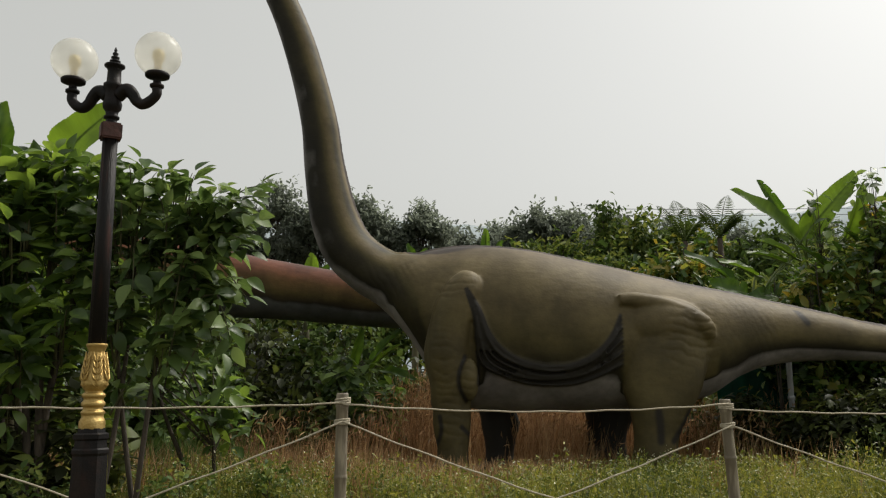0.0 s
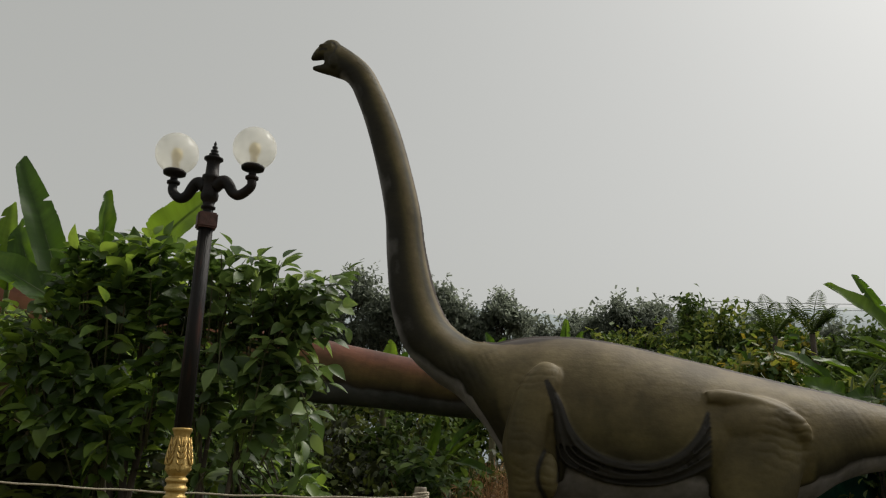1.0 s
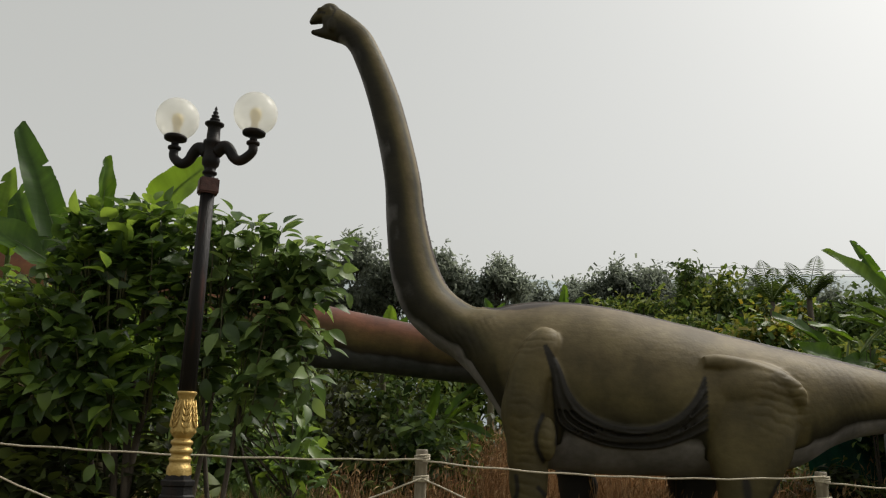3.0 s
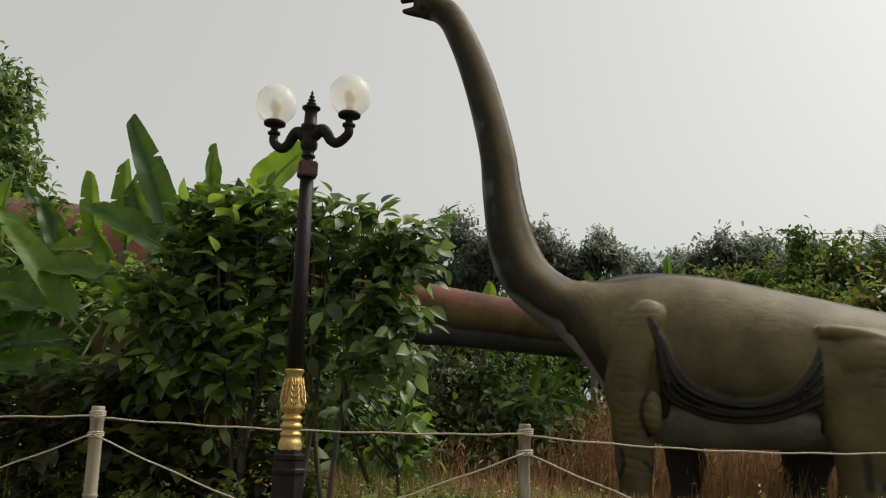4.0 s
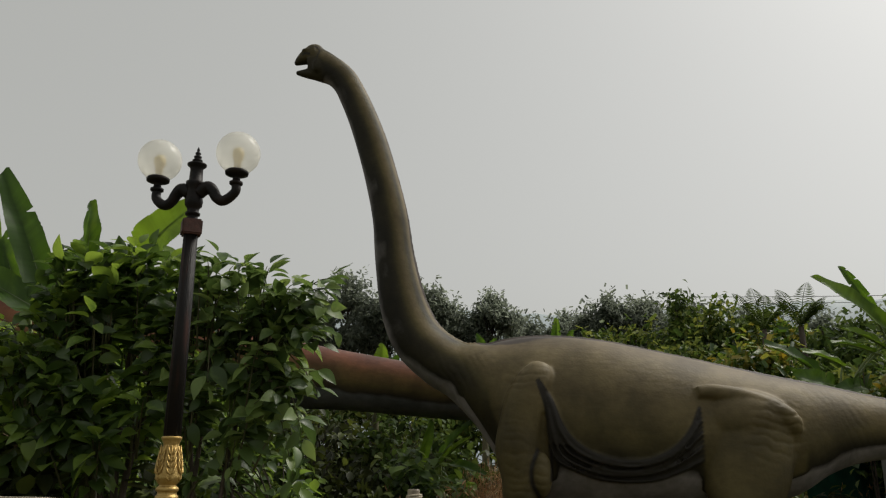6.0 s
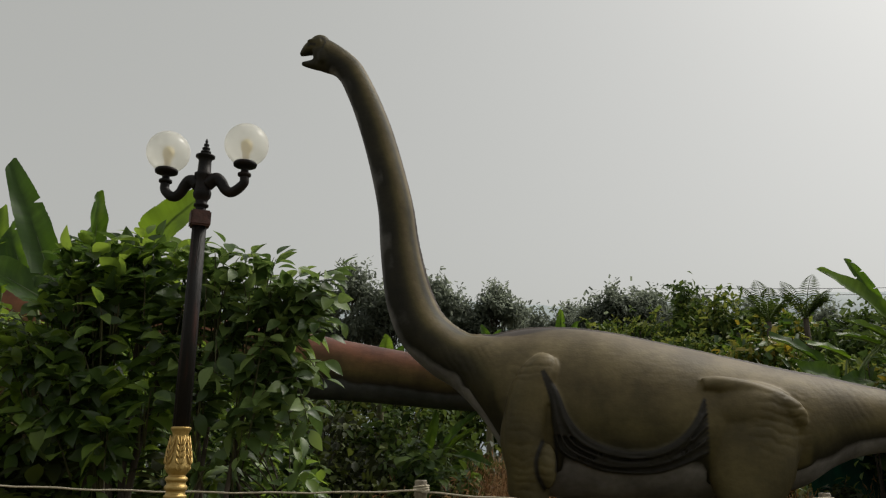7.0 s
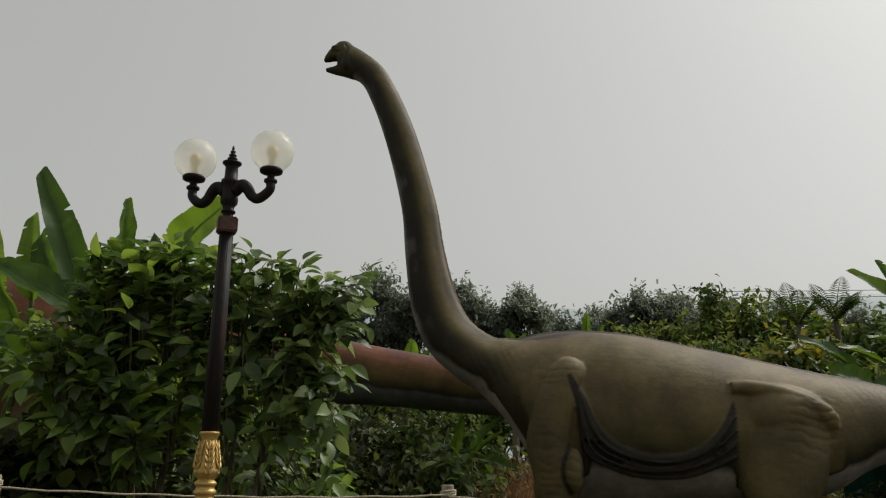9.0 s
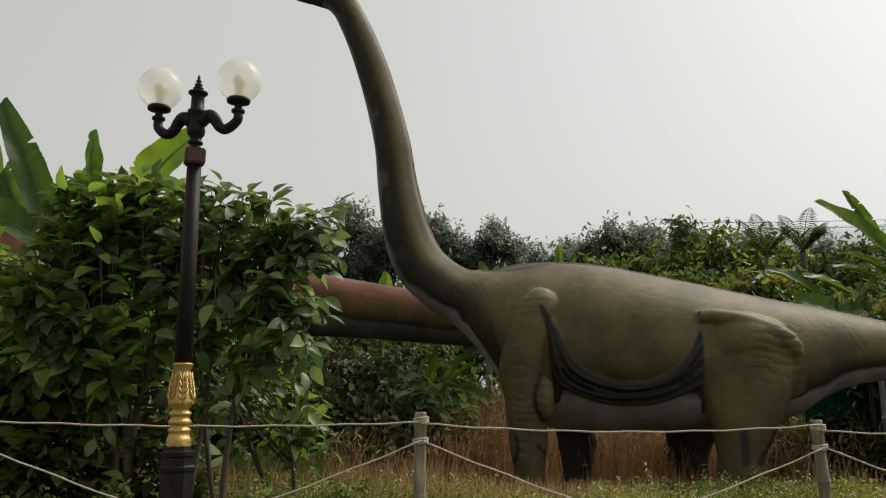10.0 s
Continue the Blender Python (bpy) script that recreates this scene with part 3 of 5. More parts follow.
FLANK = [(12.5, 1.86, 1.72, 0.07), (10, 2.05, 1.72, 0.17), (7.55, 2.37, 1.79, 0.30), (6.5, 2.6, 1.81, 0.42), (5.6, 2.80, 1.75, 0.55), (5.0, 2.94, 1.56, 0.72),
         (4.4, 3.06, 1.22, 0.90), (3.6, 3.24, 1.06, 1.02), (2.6, 3.47, 1.02, 1.15), (1.6, 3.69, 1.0, 1.17), (0.9, 3.78, 1.03, 1.06), (0.3, 3.79, 1.12, 0.96), (-0.15, 3.73, 1.62, 0.82)]
NECK = [(-0.5, 2.98, 8, 0.70, 0.68), (-0.82, 3.22, 26, 0.51, 0.52), (-1.17, 3.38, 45, 0.455, 0.44), (-1.61, 3.76, 58, 0.43, 0.4), (-1.88, 4.35, 72, 0.40, 0.37), (-2.055, 5.237, 82, 0.345, 0.33),
        (-2.15, 5.999, 80, 0.317, 0.3), (-2.32, 6.735, 76, 0.298, 0.28), (-2.525, 7.447, 72, 0.285, 0.26), (-2.74, 8.041, 65, 0.268, 0.24), (-2.93, 8.47, 57, 0.258, 0.225),
        (-3.08, 8.75, 44, 0.258, 0.215), (-3.27, 8.95, 28, 0.268, 0.205), (-3.51, 9.10, 10, 0.325, 0.20), (-3.68, 9.18, 2, 0.345, 0.185), (-3.80, 9.20, 0, 0.22, 0.15)]


def flank_y(x, z):
    rows = np.array(FLANK)[::-1]
    t, b, w = (np.interp(x, rows[:, 0], rows[:, k]) for k in (1, 2, 3))
    u = np.clip((z - (t + b) / 2) / ((t - b) / 2), -0.98, 0.98)
    return Y0 - w * math.sqrt(1 - u * u)


def build_statue():
    curve = station_curve(body_from(FLANK) + NECK)
    bm = bmesh.new()
    loft(bm, section_rings(curve[::2], Y0))
    # muzzle, lower jaw, crown, brows
    tube(bm, [(-3.66, Y0, 9.34), (-3.80, Y0, 9.33), (-3.92, Y0, 9.275), (-4.01, Y0, 9.215), (-4.055, Y0, 9.185)], [0.20, 0.175, 0.125, 0.08, 0.05], 28, 6)
    ball(bm, (-4.045, Y0, 9.19), 0.055, scale=(0.8, 1.2, 0.9))
    tube(bm, [(-3.56, Y0, 8.95), (-3.74, Y0, 8.955), (-3.90, Y0, 8.965), (-4.00, Y0, 8.975)], [0.15, 0.115, 0.075, 0.05], 28, 6)
    ball(bm, (-4.00, Y0, 8.975), 0.05, scale=(0.9, 1.3, 0.9))
    ball(bm, (-3.70, Y0, 9.41), 0.165, scale=(1.15, 1.0, 0.95))
    ball(bm, (-3.56, Y0, 9.14), 0.25, scale=(0.8, 0.86, 1.15))
    for s in (-1, 1):
        ball(bm, (-3.83, Y0 + s * 0.145, 9.385), 0.055, scale=(1.7, 0.9, 0.6))
        ball(bm, (-3.60, Y0 + s * 0.17, 9.05), 0.09, scale=(1.0, 0.7, 1.7))
        # fore leg: shoulder, arm, elbow, foot
        limb(bm, [(0.42, Y0 + s * 0.62, 3.25, 0.20, 0.18), (0.34, Y0 + s * 0.72, 2.95, 0.34, 0.28), (0.18, Y0 + s * 0.78, 2.4, 0.38, 0.30), (0.09, Y0 + s * 0.80, 1.9, 0.38, 0.31),
                  (0.15, Y0 + s * 0.82, 1.3, 0.31, 0.28), (0.15, Y0 + s * 0.82, 0.8, 0.295, 0.26), (0.16, Y0 + s * 0.82, 0.4, 0.24, 0.25), (0.12, Y0 + s * 0.82, 0.12, 0.31, 0.31), (0.09, Y0 + s * 0.82, -0.08, 0.36, 0.35)]
             if s < 0 else
             [(0.55, Y0 + 0.6, 2.4, 0.3, 0.28), (0.75, Y0 + 0.75, 1.6, 0.34, 0.30), (0.98, Y0 + 0.8, 0.95, 0.33, 0.28), (1.02, Y0 + 0.8, 0.75, 0.34, 0.27), (1.0, Y0 + 0.8, 0.3, 0.25, 0.25), (0.98, Y0 + 0.8, -0.1, 0.30, 0.30)])
        # hind leg: thigh, shank, foot
        k = 0.0 if s < 0 else -0.45
        limb(bm, [(3.55 + k * 0.5, Y0 + s * 0.66, 2.72, 0.62, 0.22), (3.56 + k * 0.7, Y0 + s * 0.78, 2.3, 0.72, 0.34), (3.52 + k, Y0 + s * 0.82, 1.8, 0.68, 0.38), (3.48 + k, Y0 + s * 0.82, 1.35, 0.62, 0.38),
                  (3.42 + k, Y0 + s * 0.82, 0.95, 0.45, 0.36), (3.34 + k, Y0 + s * 0.82, 0.5, 0.34, 0.34), (3.30 + k, Y0 + s * 0.82, -0.1, 0.42, 0.40)])
    # shoulder and upper arm, elbow
    tube(bm, [(0.47, Y0 - 0.76, 3.20), (0.40, Y0 - 0.82, 3.02), (0.24, Y0 - 0.84, 2.7), (0.13, Y0 - 0.84, 2.3), (0.08, Y0 - 0.86, 1.9), (0.11, Y0 - 0.84, 1.5), (0.1, Y0 - 0.8, 1.1)], [0.17, 0.28, 0.33, 0.34, 0.33, 0.31, 0.28], 48, 8)
    ball(bm, (0.42, Y0 - 1.05, 1.52), 0.20, scale=(0.78, 0.90, 1.7))
    # thigh plate and the ridge that runs over the hip and down behind it
    ball(bm, (3.50, Y0 - 0.78, 2.36), 0.48, 70, 40, (1.60, 0.84, 0.98))
    ball(bm, (3.50, Y0 - 0.80, 1.85), 0.44, 70, 40, (1.50, 0.80, 1.5))
    ridge = [(2.80, 2.75), (3.05, 2.76), (3.5, 2.68), (3.95, 2.50), (4.18, 2.32), (4.20, 2.1), (4.10, 1.75), (4.02, 1.35)]
    tube(bm, [(x, flank_y(x, z) - 0.05 if z > 2.3 else Y0 - 0.82, z) for x, z in ridge], [0.09, 0.12, 0.13, 0.14, 0.15, 0.15, 0.12, 0.09], 32, 8)
    # folds that hang from the armpit under the belly to the groin
    top = spline([(0.41, 2.95), (0.60, 2.65), (0.75, 2.26), (0.97, 1.98), (1.3, 1.79), (1.69, 1.71), (2.07, 1.75), (2.41, 1.92), (2.65, 2.19), (2.81, 2.50)], 4)
    low = spline([(0.37, 2.93), (0.50, 2.52), (0.55, 2.10), (0.64, 1.78), (0.91, 1.61), (1.29, 1.47), (1.73, 1.43), (2.12, 1.46), (2.46, 1.57), (2.82, 1.74)], 4)
    folds = []
    wave = random.Random(3)
    for s in (-1, 1):
        for j in range(5):
            f = j / 4
            path = spline(top * (1 - f) + low * f, 3)
            n = len(path) - 1
            ph, am = wave.uniform(0, 6), wave.uniform(0.004, 0.010)
            path[:, 1] += am * np.sin(np.linspace(0, 11, n + 1) + ph)
            tube(bm, [(x, Y0 + s * (Y0 - flank_y(x, z) + 0.030 + 0.028 * (j % 2) + 0.035 * math.sin(math.pi * i / n)), z) for i, (x, z) in enumerate(path)],
                 [0.013 + 0.013 * math.sin(math.pi * i / n) ** 0.5 for i in range(n + 1)], 12)
    for f in np.linspace(0, 1, 12):
        path = spline(top * (1 - f) + low * f, 4)
        folds.append(np.column_stack([path, 0.020 + 0.026 * np.sin(np.linspace(0.03, math.pi * 0.6, len(path))) ** 0.5]))
    # creases of elbow, tail and legs, their shade painted in as dark lines
    for pts in ([(0.36, 1.88), (0.265, 1.62), (0.27, 1.40), (0.37, 1.2)], [(5.88, 2.78), (5.93, 2.6), (6.03, 2.42)], [(0.56, 1.95), (0.585, 1.7), (0.57, 1.45)], [(-0.04, 0.96), (-0.02, 0.72), (-0.13, 0.43)], [(3.32, 1.01), (3.34, 0.8), (3.34, 0.57)], [(3.86, 1.01), (3.72, 0.78), (3.56, 0.57)], [(0.3, 0.8), (0.46, 0.59), (0.4, 0.3)]):
        r = 0.085 if pts[0][0] > 3 else 0.05
        folds.append(np.column_stack([spline(pts, 24), np.full(24 * (len(pts) - 1) + 1, r)]))
    for pts, r in (([(-3.90, 9.30), (-3.84, 9.31), (-3.76, 9.29)], 0.035), ([(-4.00, 9.03), (-3.92, 9.06), (-3.82, 9.08)], 0.035), ([(-4.05, 9.14), (-3.95, 9.15), (-3.84, 9.12)], 0.022),
                   ([(-3.66, 9.45), (-3.57, 9.36), (-3.60, 9.18)], 0.020), ([(-4.03, 9.25), (-4.01, 9.25), (-3.99, 9.25)], 0.018)):
        folds.append(np.column_stack([spline(pts, 24), np.full(49, r)]))
    # low rough crest along the spine
    spine = [(c[0] + math.sin(radians(c[2])) * c[3], c[1] + math.cos(radians(c[2])) * c[3]) for c in curve[18:456:3]]
    tube(bm, [(x, Y0, z) for x, z in spine], [(0.044 + 0.006 * (i % 2)) * (1.0 if z < 3.9 else max(0.42, 1.0 - 0.25 * (z - 3.9))) for i, (x, z) in enumerate(spine)], 6)
    me = settle(bm, 0.024, 4)
    wrinkle(me)
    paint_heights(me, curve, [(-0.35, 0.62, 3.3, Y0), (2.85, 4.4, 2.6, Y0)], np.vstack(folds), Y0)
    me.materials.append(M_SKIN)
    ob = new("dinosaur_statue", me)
    tagged(ob, "huge olive-brown long-necked dinosaur statue standing in dry grass", "dinosaur statue")


def build_red_statue():
    y = 17.0
    rows = [(3.0, 3.0, 2.55, 0.2), (1.0, 3.32, 2.6, 0.33), (-1.1, 3.64, 2.63, 0.46), (-4.15, 4.2, 2.86, 0.62), (-7.5, 4.95, 2.75, 0.85), (-10, 5.55, 2.2, 1.15), (-12, 6.0, 1.8, 1.35), (-14.2, 6.35, 1.6, 1.5), (-17, 6.3, 1.6, 1.5), (-19, 5.9, 2.0, 1.2)]
    curve = station_curve(body_from(rows))
    bm = bmesh.new()
    loft(bm, section_rings(curve[::3], y))
    for x in (-11.8, -17.5):
        for s in (-1, 1):
            limb(bm, [(x, y + s * 0.9, 4.0, 0.6, 0.4), (x, y + s * 1.0, 2.6, 0.75, 0.48), (x, y + s * 1.0, 1.2, 0.5, 0.42), (x, y + s * 1.0, -0.1, 0.55, 0.5)])
    tube(bm, [(-18.5, y, 4.8), (-20.2, y, 6.2), (-21.2, y, 8.5), (-22, y, 10.2), (-23, y, 10.6)], [1.0, 0.6, 0.42, 0.33, 0.2], 18, 5)
    me = settle(bm, 0.06, 4)
    paint_heights(me, curve, [])
    me.materials.append(M_SKIN_RED)
    tagged(new("dinosaur_statue", me), "rust-red long-tailed dinosaur statue half hidden behind leafy bushes", "dinosaur statue")


build_statue()
build_red_statue()


# ---- street lamp ----
def build_lamp():
    lx, ly = -2.09, 5.05
    root = empty("street_lamp", (lx, ly, 0), "black twin-globe iron street lamp with gold ornament by the fence", "street lamp")
    bm = bmesh.new()
    lathe(bm, [(0.15, -0.05), (0.15, 0.12), (0.125, 0.16), (0.118, 0.22), (0.106, 0.95), (0.104, 1.00), (0.112, 1.015), (0.112, 1.035), (0.100, 1.045), (0.096, 1.09), (0.108, 1.10), (0.108, 1.125), (0.084, 1.135), (0.08, 1.16)], 8)
    part("base", bm, M_IRON, root, "black faceted iron base", smooth=False)
    bm = bmesh.new()
    prof = spline([(0.074, 1.15), (0.076, 1.165), (0.074, 1.20), (0.064, 1.222), (0.063, 1.236), (0.068, 1.246), (0.068, 1.258), (0.058, 1.268), (0.058, 1.285), (0.068, 1.294), (0.068, 1.312), (0.058, 1.322), (0.058, 1.338), (0.067, 1.346), (0.066, 1.362),
                   (0.050, 1.376), (0.064, 1.394), (0.075, 1.415), (0.077, 1.43), (0.073, 1.47), (0.062, 1.53), (0.050, 1.59), (0.047, 1.615), (0.055, 1.64), (0.061, 1.652), (0.060, 1.664), (0.045, 1.668)], 3)
    lathe(bm, [tuple(p) for p in prof], 28)
    gold = part("ornament", bm, M_GOLD, root, "gold-painted vase-shaped ornament with leaf relief")
    bm = bmesh.new()
    for k in range(6):
        a = 2 * math.pi * k / 6
        for j in range(5):
            z = 1.405 + 0.037 * j
            r = float(np.interp(z, [1.40, 1.43, 1.47, 1.53, 1.61], [0.066, 0.077, 0.073, 0.062, 0.047])) + 0.001
            for s in (-1, 1):
                b = a + s * 0.05
                e = a + s * (0.44 - 0.012 * j)
                tube(bm, [(r * math.cos(b), r * math.sin(b), z), ((r + 0.004) * math.cos((b + e) / 2), (r + 0.004) * math.sin((b + e) / 2), z + 0.012), (r * math.cos(e), r * math.sin(e), z + 0.062)], [0.005, 0.008, 0.002], 6)
        tube(bm, [((r0 + 0.002) * math.cos(a), (r0 + 0.002) * math.sin(a), z) for r0, z in ((0.066, 1.40), (0.076, 1.44), (0.062, 1.53), (0.048, 1.61))], 0.004, 5)
    part("leaf_relief", bm, M_GOLD, gold)
    bm = bmesh.new()
    loft(bm, [[Vector((r * (1 + 0.10 * (k % 2)) * math.cos(math.pi * k / 12), r * (1 + 0.10 * (k % 2)) * math.sin(math.pi * k / 12), z)) for k in range(24)]
              for r, z in ((0.049, 1.64), (0.046, 2.3), (0.042, 2.98))])
    part("pole", bm, M_IRON_RUST, root, "fluted black pole with rust streaks")
    bm = bmesh.new()
    res = bmesh.ops.create_cube(bm, size=1)
    for v in res["verts"]:
        v.co = Vector((v.co.x * 0.128, v.co.y * 0.128, 3.015 + v.co.z * 0.105))
    bmesh.ops.bevel(bm, geom=bm.edges[:], offset=0.010, segments=2, affect="EDGES")
    collar = part("collar", bm, M_RED_IRON, root, "square red-brown primed collar", smooth=False)
    collar.rotation_euler = (0, 0, 0.5)
    bm = bmesh.new()
    lathe(bm, [(0.05, 3.06), (0.05, 3.07), (0.035, 3.075), (0.034, 3.10), (0.048, 3.105), (0.048, 3.118), (0.036, 3.125), (0.04, 3.15), (0.056, 3.17), (0.060, 3.20), (0.052, 3.23), (0.052, 3.30), (0.062, 3.315), (0.062, 3.335), (0.045, 3.345),
               (0.042, 3.43), (0.05, 3.445), (0.064, 3.455), (0.064, 3.466), (0.036, 3.472), (0.022, 3.480), (0.034, 3.488), (0.034, 3.496), (0.016, 3.504), (0.026, 3.513), (0.026, 3.522), (0.011, 3.530), (0.019, 3.540), (0.017, 3.550), (0.007, 3.557), (0.011, 3.568), (0.003, 3.590)], 20)
    part("finial", bm, M_IRON, root, "stepped pointed iron finial and hub")
    for s, c in ((1, (0.295, -0.040)), (-1, (-0.285, 0.045))):
        u = Vector((c[0], c[1], 0))
        w = u.length
        u.normalize()

        def at(r, z, u=u):
            return (u.x * r, u.y * r, z)

        bm = bmesh.new()
        tube(bm, [at(0.03, 3.25), at(0.07, 3.285), at(0.105, 3.29), at(0.14, 3.255), at(0.165, 3.215), at(0.205, 3.19), at(0.25, 3.205), at(w, 3.25), at(w, 3.30)],
             [0.042, 0.044, 0.043, 0.038, 0.035, 0.034, 0.033, 0.031, 0.030], 14, 4)
        arm = part("arm", bm, M_IRON, root)
        bm = bmesh.new()
        lathe(bm, [(0.03, 3.29), (0.044, 3.30), (0.044, 3.315), (0.026, 3.325), (0.024, 3.35), (0.05, 3.358), (0.075, 3.368), (0.078, 3.385), (0.066, 3.398), (0.05, 3.40)], 22, at(w, 0))
        part("cup", bm, M_IRON, arm)
        bm = bmesh.new()
        lathe(bm, [(0.062, 3.392)] + [(0.146 * math.sin(t), 3.520 - 0.146 * math.cos(t)) for t in np.linspace(0.46, math.pi - 0.01, 22)], 36, at(w, 0))
        globe = part("globe", bm, M_GLOBE, root, "clear milky glass globe")
        globe.visible_shadow = False
        bm = bmesh.new()
        lathe(bm, [(0.022, 3.40), (0.024, 3.46), (0.030, 3.475), (0.038, 3.492), (0.040, 3.515), (0.037, 3.538), (0.026, 3.553), (0.003, 3.556)], 14, at(w, 0))
        part("bulb", bm, M_BULB, globe, "pale yellow spiral bulb")


build_lamp()


# ---- rope fence ----
def build_fence():
    step = Vector((3.005, 0.577, 0))
    first = Vector((-0.725, 5.98, 0))
    tops = {-3: 1.40, -2: 1.40, -1: 1.395, 0: 1.355, 1: 1.285, 2: 1.25, 3: 1.25}
    root = empty("fence", first, "bamboo post fence strung with crossed natural ropes", "fence")
    rng = random.Random(4)
    posts = {}
    for k, h in tops.items():
        b = step * k
        lean = Vector((rng.uniform(-0.03, 0.03), rng.uniform(-0.03, 0.03), 0))
        if k == 0:
            lean = Vector((0.035, 0, 0))
        if k == 1:
            lean = Vector((-0.035, 0, 0))
        posts[k] = (b, b + lean, h)
        bm = bmesh.new()
        prof, z = [], -0.15
        nodes = [0.12 + rng.uniform(-0.03, 0.03), 0.44 + rng.uniform(-0.05, 0.05), 0.80 + rng.uniform(-0.05, 0.05), h - 0.09]
        r = 0.046 if k >= 0 else 0.050
        for n in nodes:
            prof += [(r, z), (r * 0.97, (z + n) / 2), (r * 0.99, n - 0.015), (r * 1.10, n - 0.006), (r * 1.08, n + 0.006), (r, n + 0.015)]
            z = n + 0.02
            r *= 0.985
        prof += [(r, h - 0.012), (r * 0.9, h), (r * 0.55, h - 0.002), (r * 0.45, h - 0.03)]
        rings = []
        for rr, zz in prof:
            c = b + lean * (zz / h) + Vector((0.006 * math.sin(3 * zz + k), 0, zz))
            rings.append(ring(c, Vector((1, 0, 0)), Vector((0, 1, 0)), rr, rr, 14))
        loft(bm, rings)
        post = part("post", bm, M_BAMBOO, root)
        for zz in (h - 0.055, h - 0.20):
            bm = bmesh.new()
            for j in range(3):
                pts = [(b.x + lean.x * zz / h + 0.052 * math.cos(t), b.y + lean.y * zz / h + 0.052 * math.sin(t), zz + 0.011 * (j - 1) + 0.006 * math.sin(t + j)) for t in np.linspace(0, 2 * math.pi, 15)]
                tube(bm, pts, 0.0075, 6)
            part("rope_knot", bm, M_ROPE, post)
    for k in sorted(tops)[:-1]:
        (b0, t0, h0), (b1, t1, h1) = posts[k], posts[k + 1]
        front = Vector((0.01, -0.052, 0))

        def rope(za, zb, sag, f0, f1, b0=b0, t0=t0, h0=h0, b1=b1, t1=t1, h1=h1, front=front):
            a = b0.lerp(t0, za / h0) + Vector((0, 0, za)) + front * f0
            c = b1.lerp(t1, zb / h1) + Vector((0, 0, zb)) + front * f1
            bm = bmesh.new()
            pts = [a.lerp(c, s) - Vector((0, 0, sag * 4 * s * (1 - s))) + Vector((0, 0, 0.004 * math.sin(40 * s))) for s in np.linspace(0, 1, 25)]
            tube(bm, pts, 0.0062, 8)
            part("rope", bm, M_ROPE, root)
        rope(h0 - 0.08, h1 - (0.035 if k == 0 else 0.07), 0.055 if k == 0 else 0.035, 1, 1)
        rope(h0 - 0.20, 0.13, 0.05, 1.0, 1.0)
        rope(0.13, h1 - 0.20, 0.05, 1.35, 1.35)


build_fence()


# ---- shrubs and trees ----
BROAD = dict(template=OVATE, droop=0.22, whorl=True, shell=0.35, stray=0.10)
LEAF_FORMS = [blade([0.012, 0.16, 0.25, 0.285, 0.275, 0.22, 0.12, 0.008], f, dr) for f, dr in ((0.30, 0.16), (0.42, 0.34), (0.15, 0.48), (0.60, 0.22))]


def sprays(rng, lobes, stems, per, leaf):
    """Arching twigs that end on the rim of the lobes, with leaves set by turns on both sides. Gives twigs and leaf places."""
    twigs, pos, dirs, nor, size = [], [], [], [], []
    for lx, ly, lz, rx, ry, rz, count in lobes:
        c = np.array([lx, ly, lz])
        for _ in range(count):
            d = rng.normal(size=3)
            d[1] -= 0.35
            d /= np.linalg.norm(d)
            tip = c + d * [rx, ry, rz] * (0.70 + 0.42 * rng.random())
            foot, head = stems[int(np.argmin([np.linalg.norm((h - tip)[:2]) for f, h in stems]))]
            k = rng.uniform(0.35, 0.95)
            start = foot + (head - foot) * k
            start = tip + (start - tip) * min(1.0, 0.75 / (np.linalg.norm(start - tip) + 1e-6))
            mid = (start + tip) / 2 + [0, 0, 0.16]
            end = tip - [0, 0, 0.06]
            twigs.append((start, mid, end))
            n = per + int(rng.integers(-2, 3))
            for i in range(n):
                s = 0.25 + 0.75 * i / (n - 1)
                p = (1 - s) ** 2 * start + 2 * s * (1 - s) * mid + s * s * end
                t = 2 * (1 - s) * (mid - start) + 2 * s * (end - mid)
                t /= np.linalg.norm(t) + 1e-9
                side = np.cross(t, [0, 0, 1.0])
                side /= np.linalg.norm(side) + 1e-9
                turn = 1 if i % 2 else -1
                if i == n - 1:
                    turn = 0
                g = t * 0.65 + side * turn * 0.9 + rng.normal(size=3) * 0.34 - [0, 0, rng.uniform(-0.1, 0.6)]
                g /= np.linalg.norm(g)
                pos.append(p + g * 0.045)
                dirs.append(g)
                nor.append(np.array([0.05, -0.20, 0.9]) + rng.normal(size=3) * 0.36 + d * 0.25)
                size.append(leaf * rng.uniform(0.62, 1.18) * (0.85 + 0.25 * math.sin(math.pi * s)))
    return twigs, np.array(pos), np.array(dirs), np.array(nor), np.array(size)


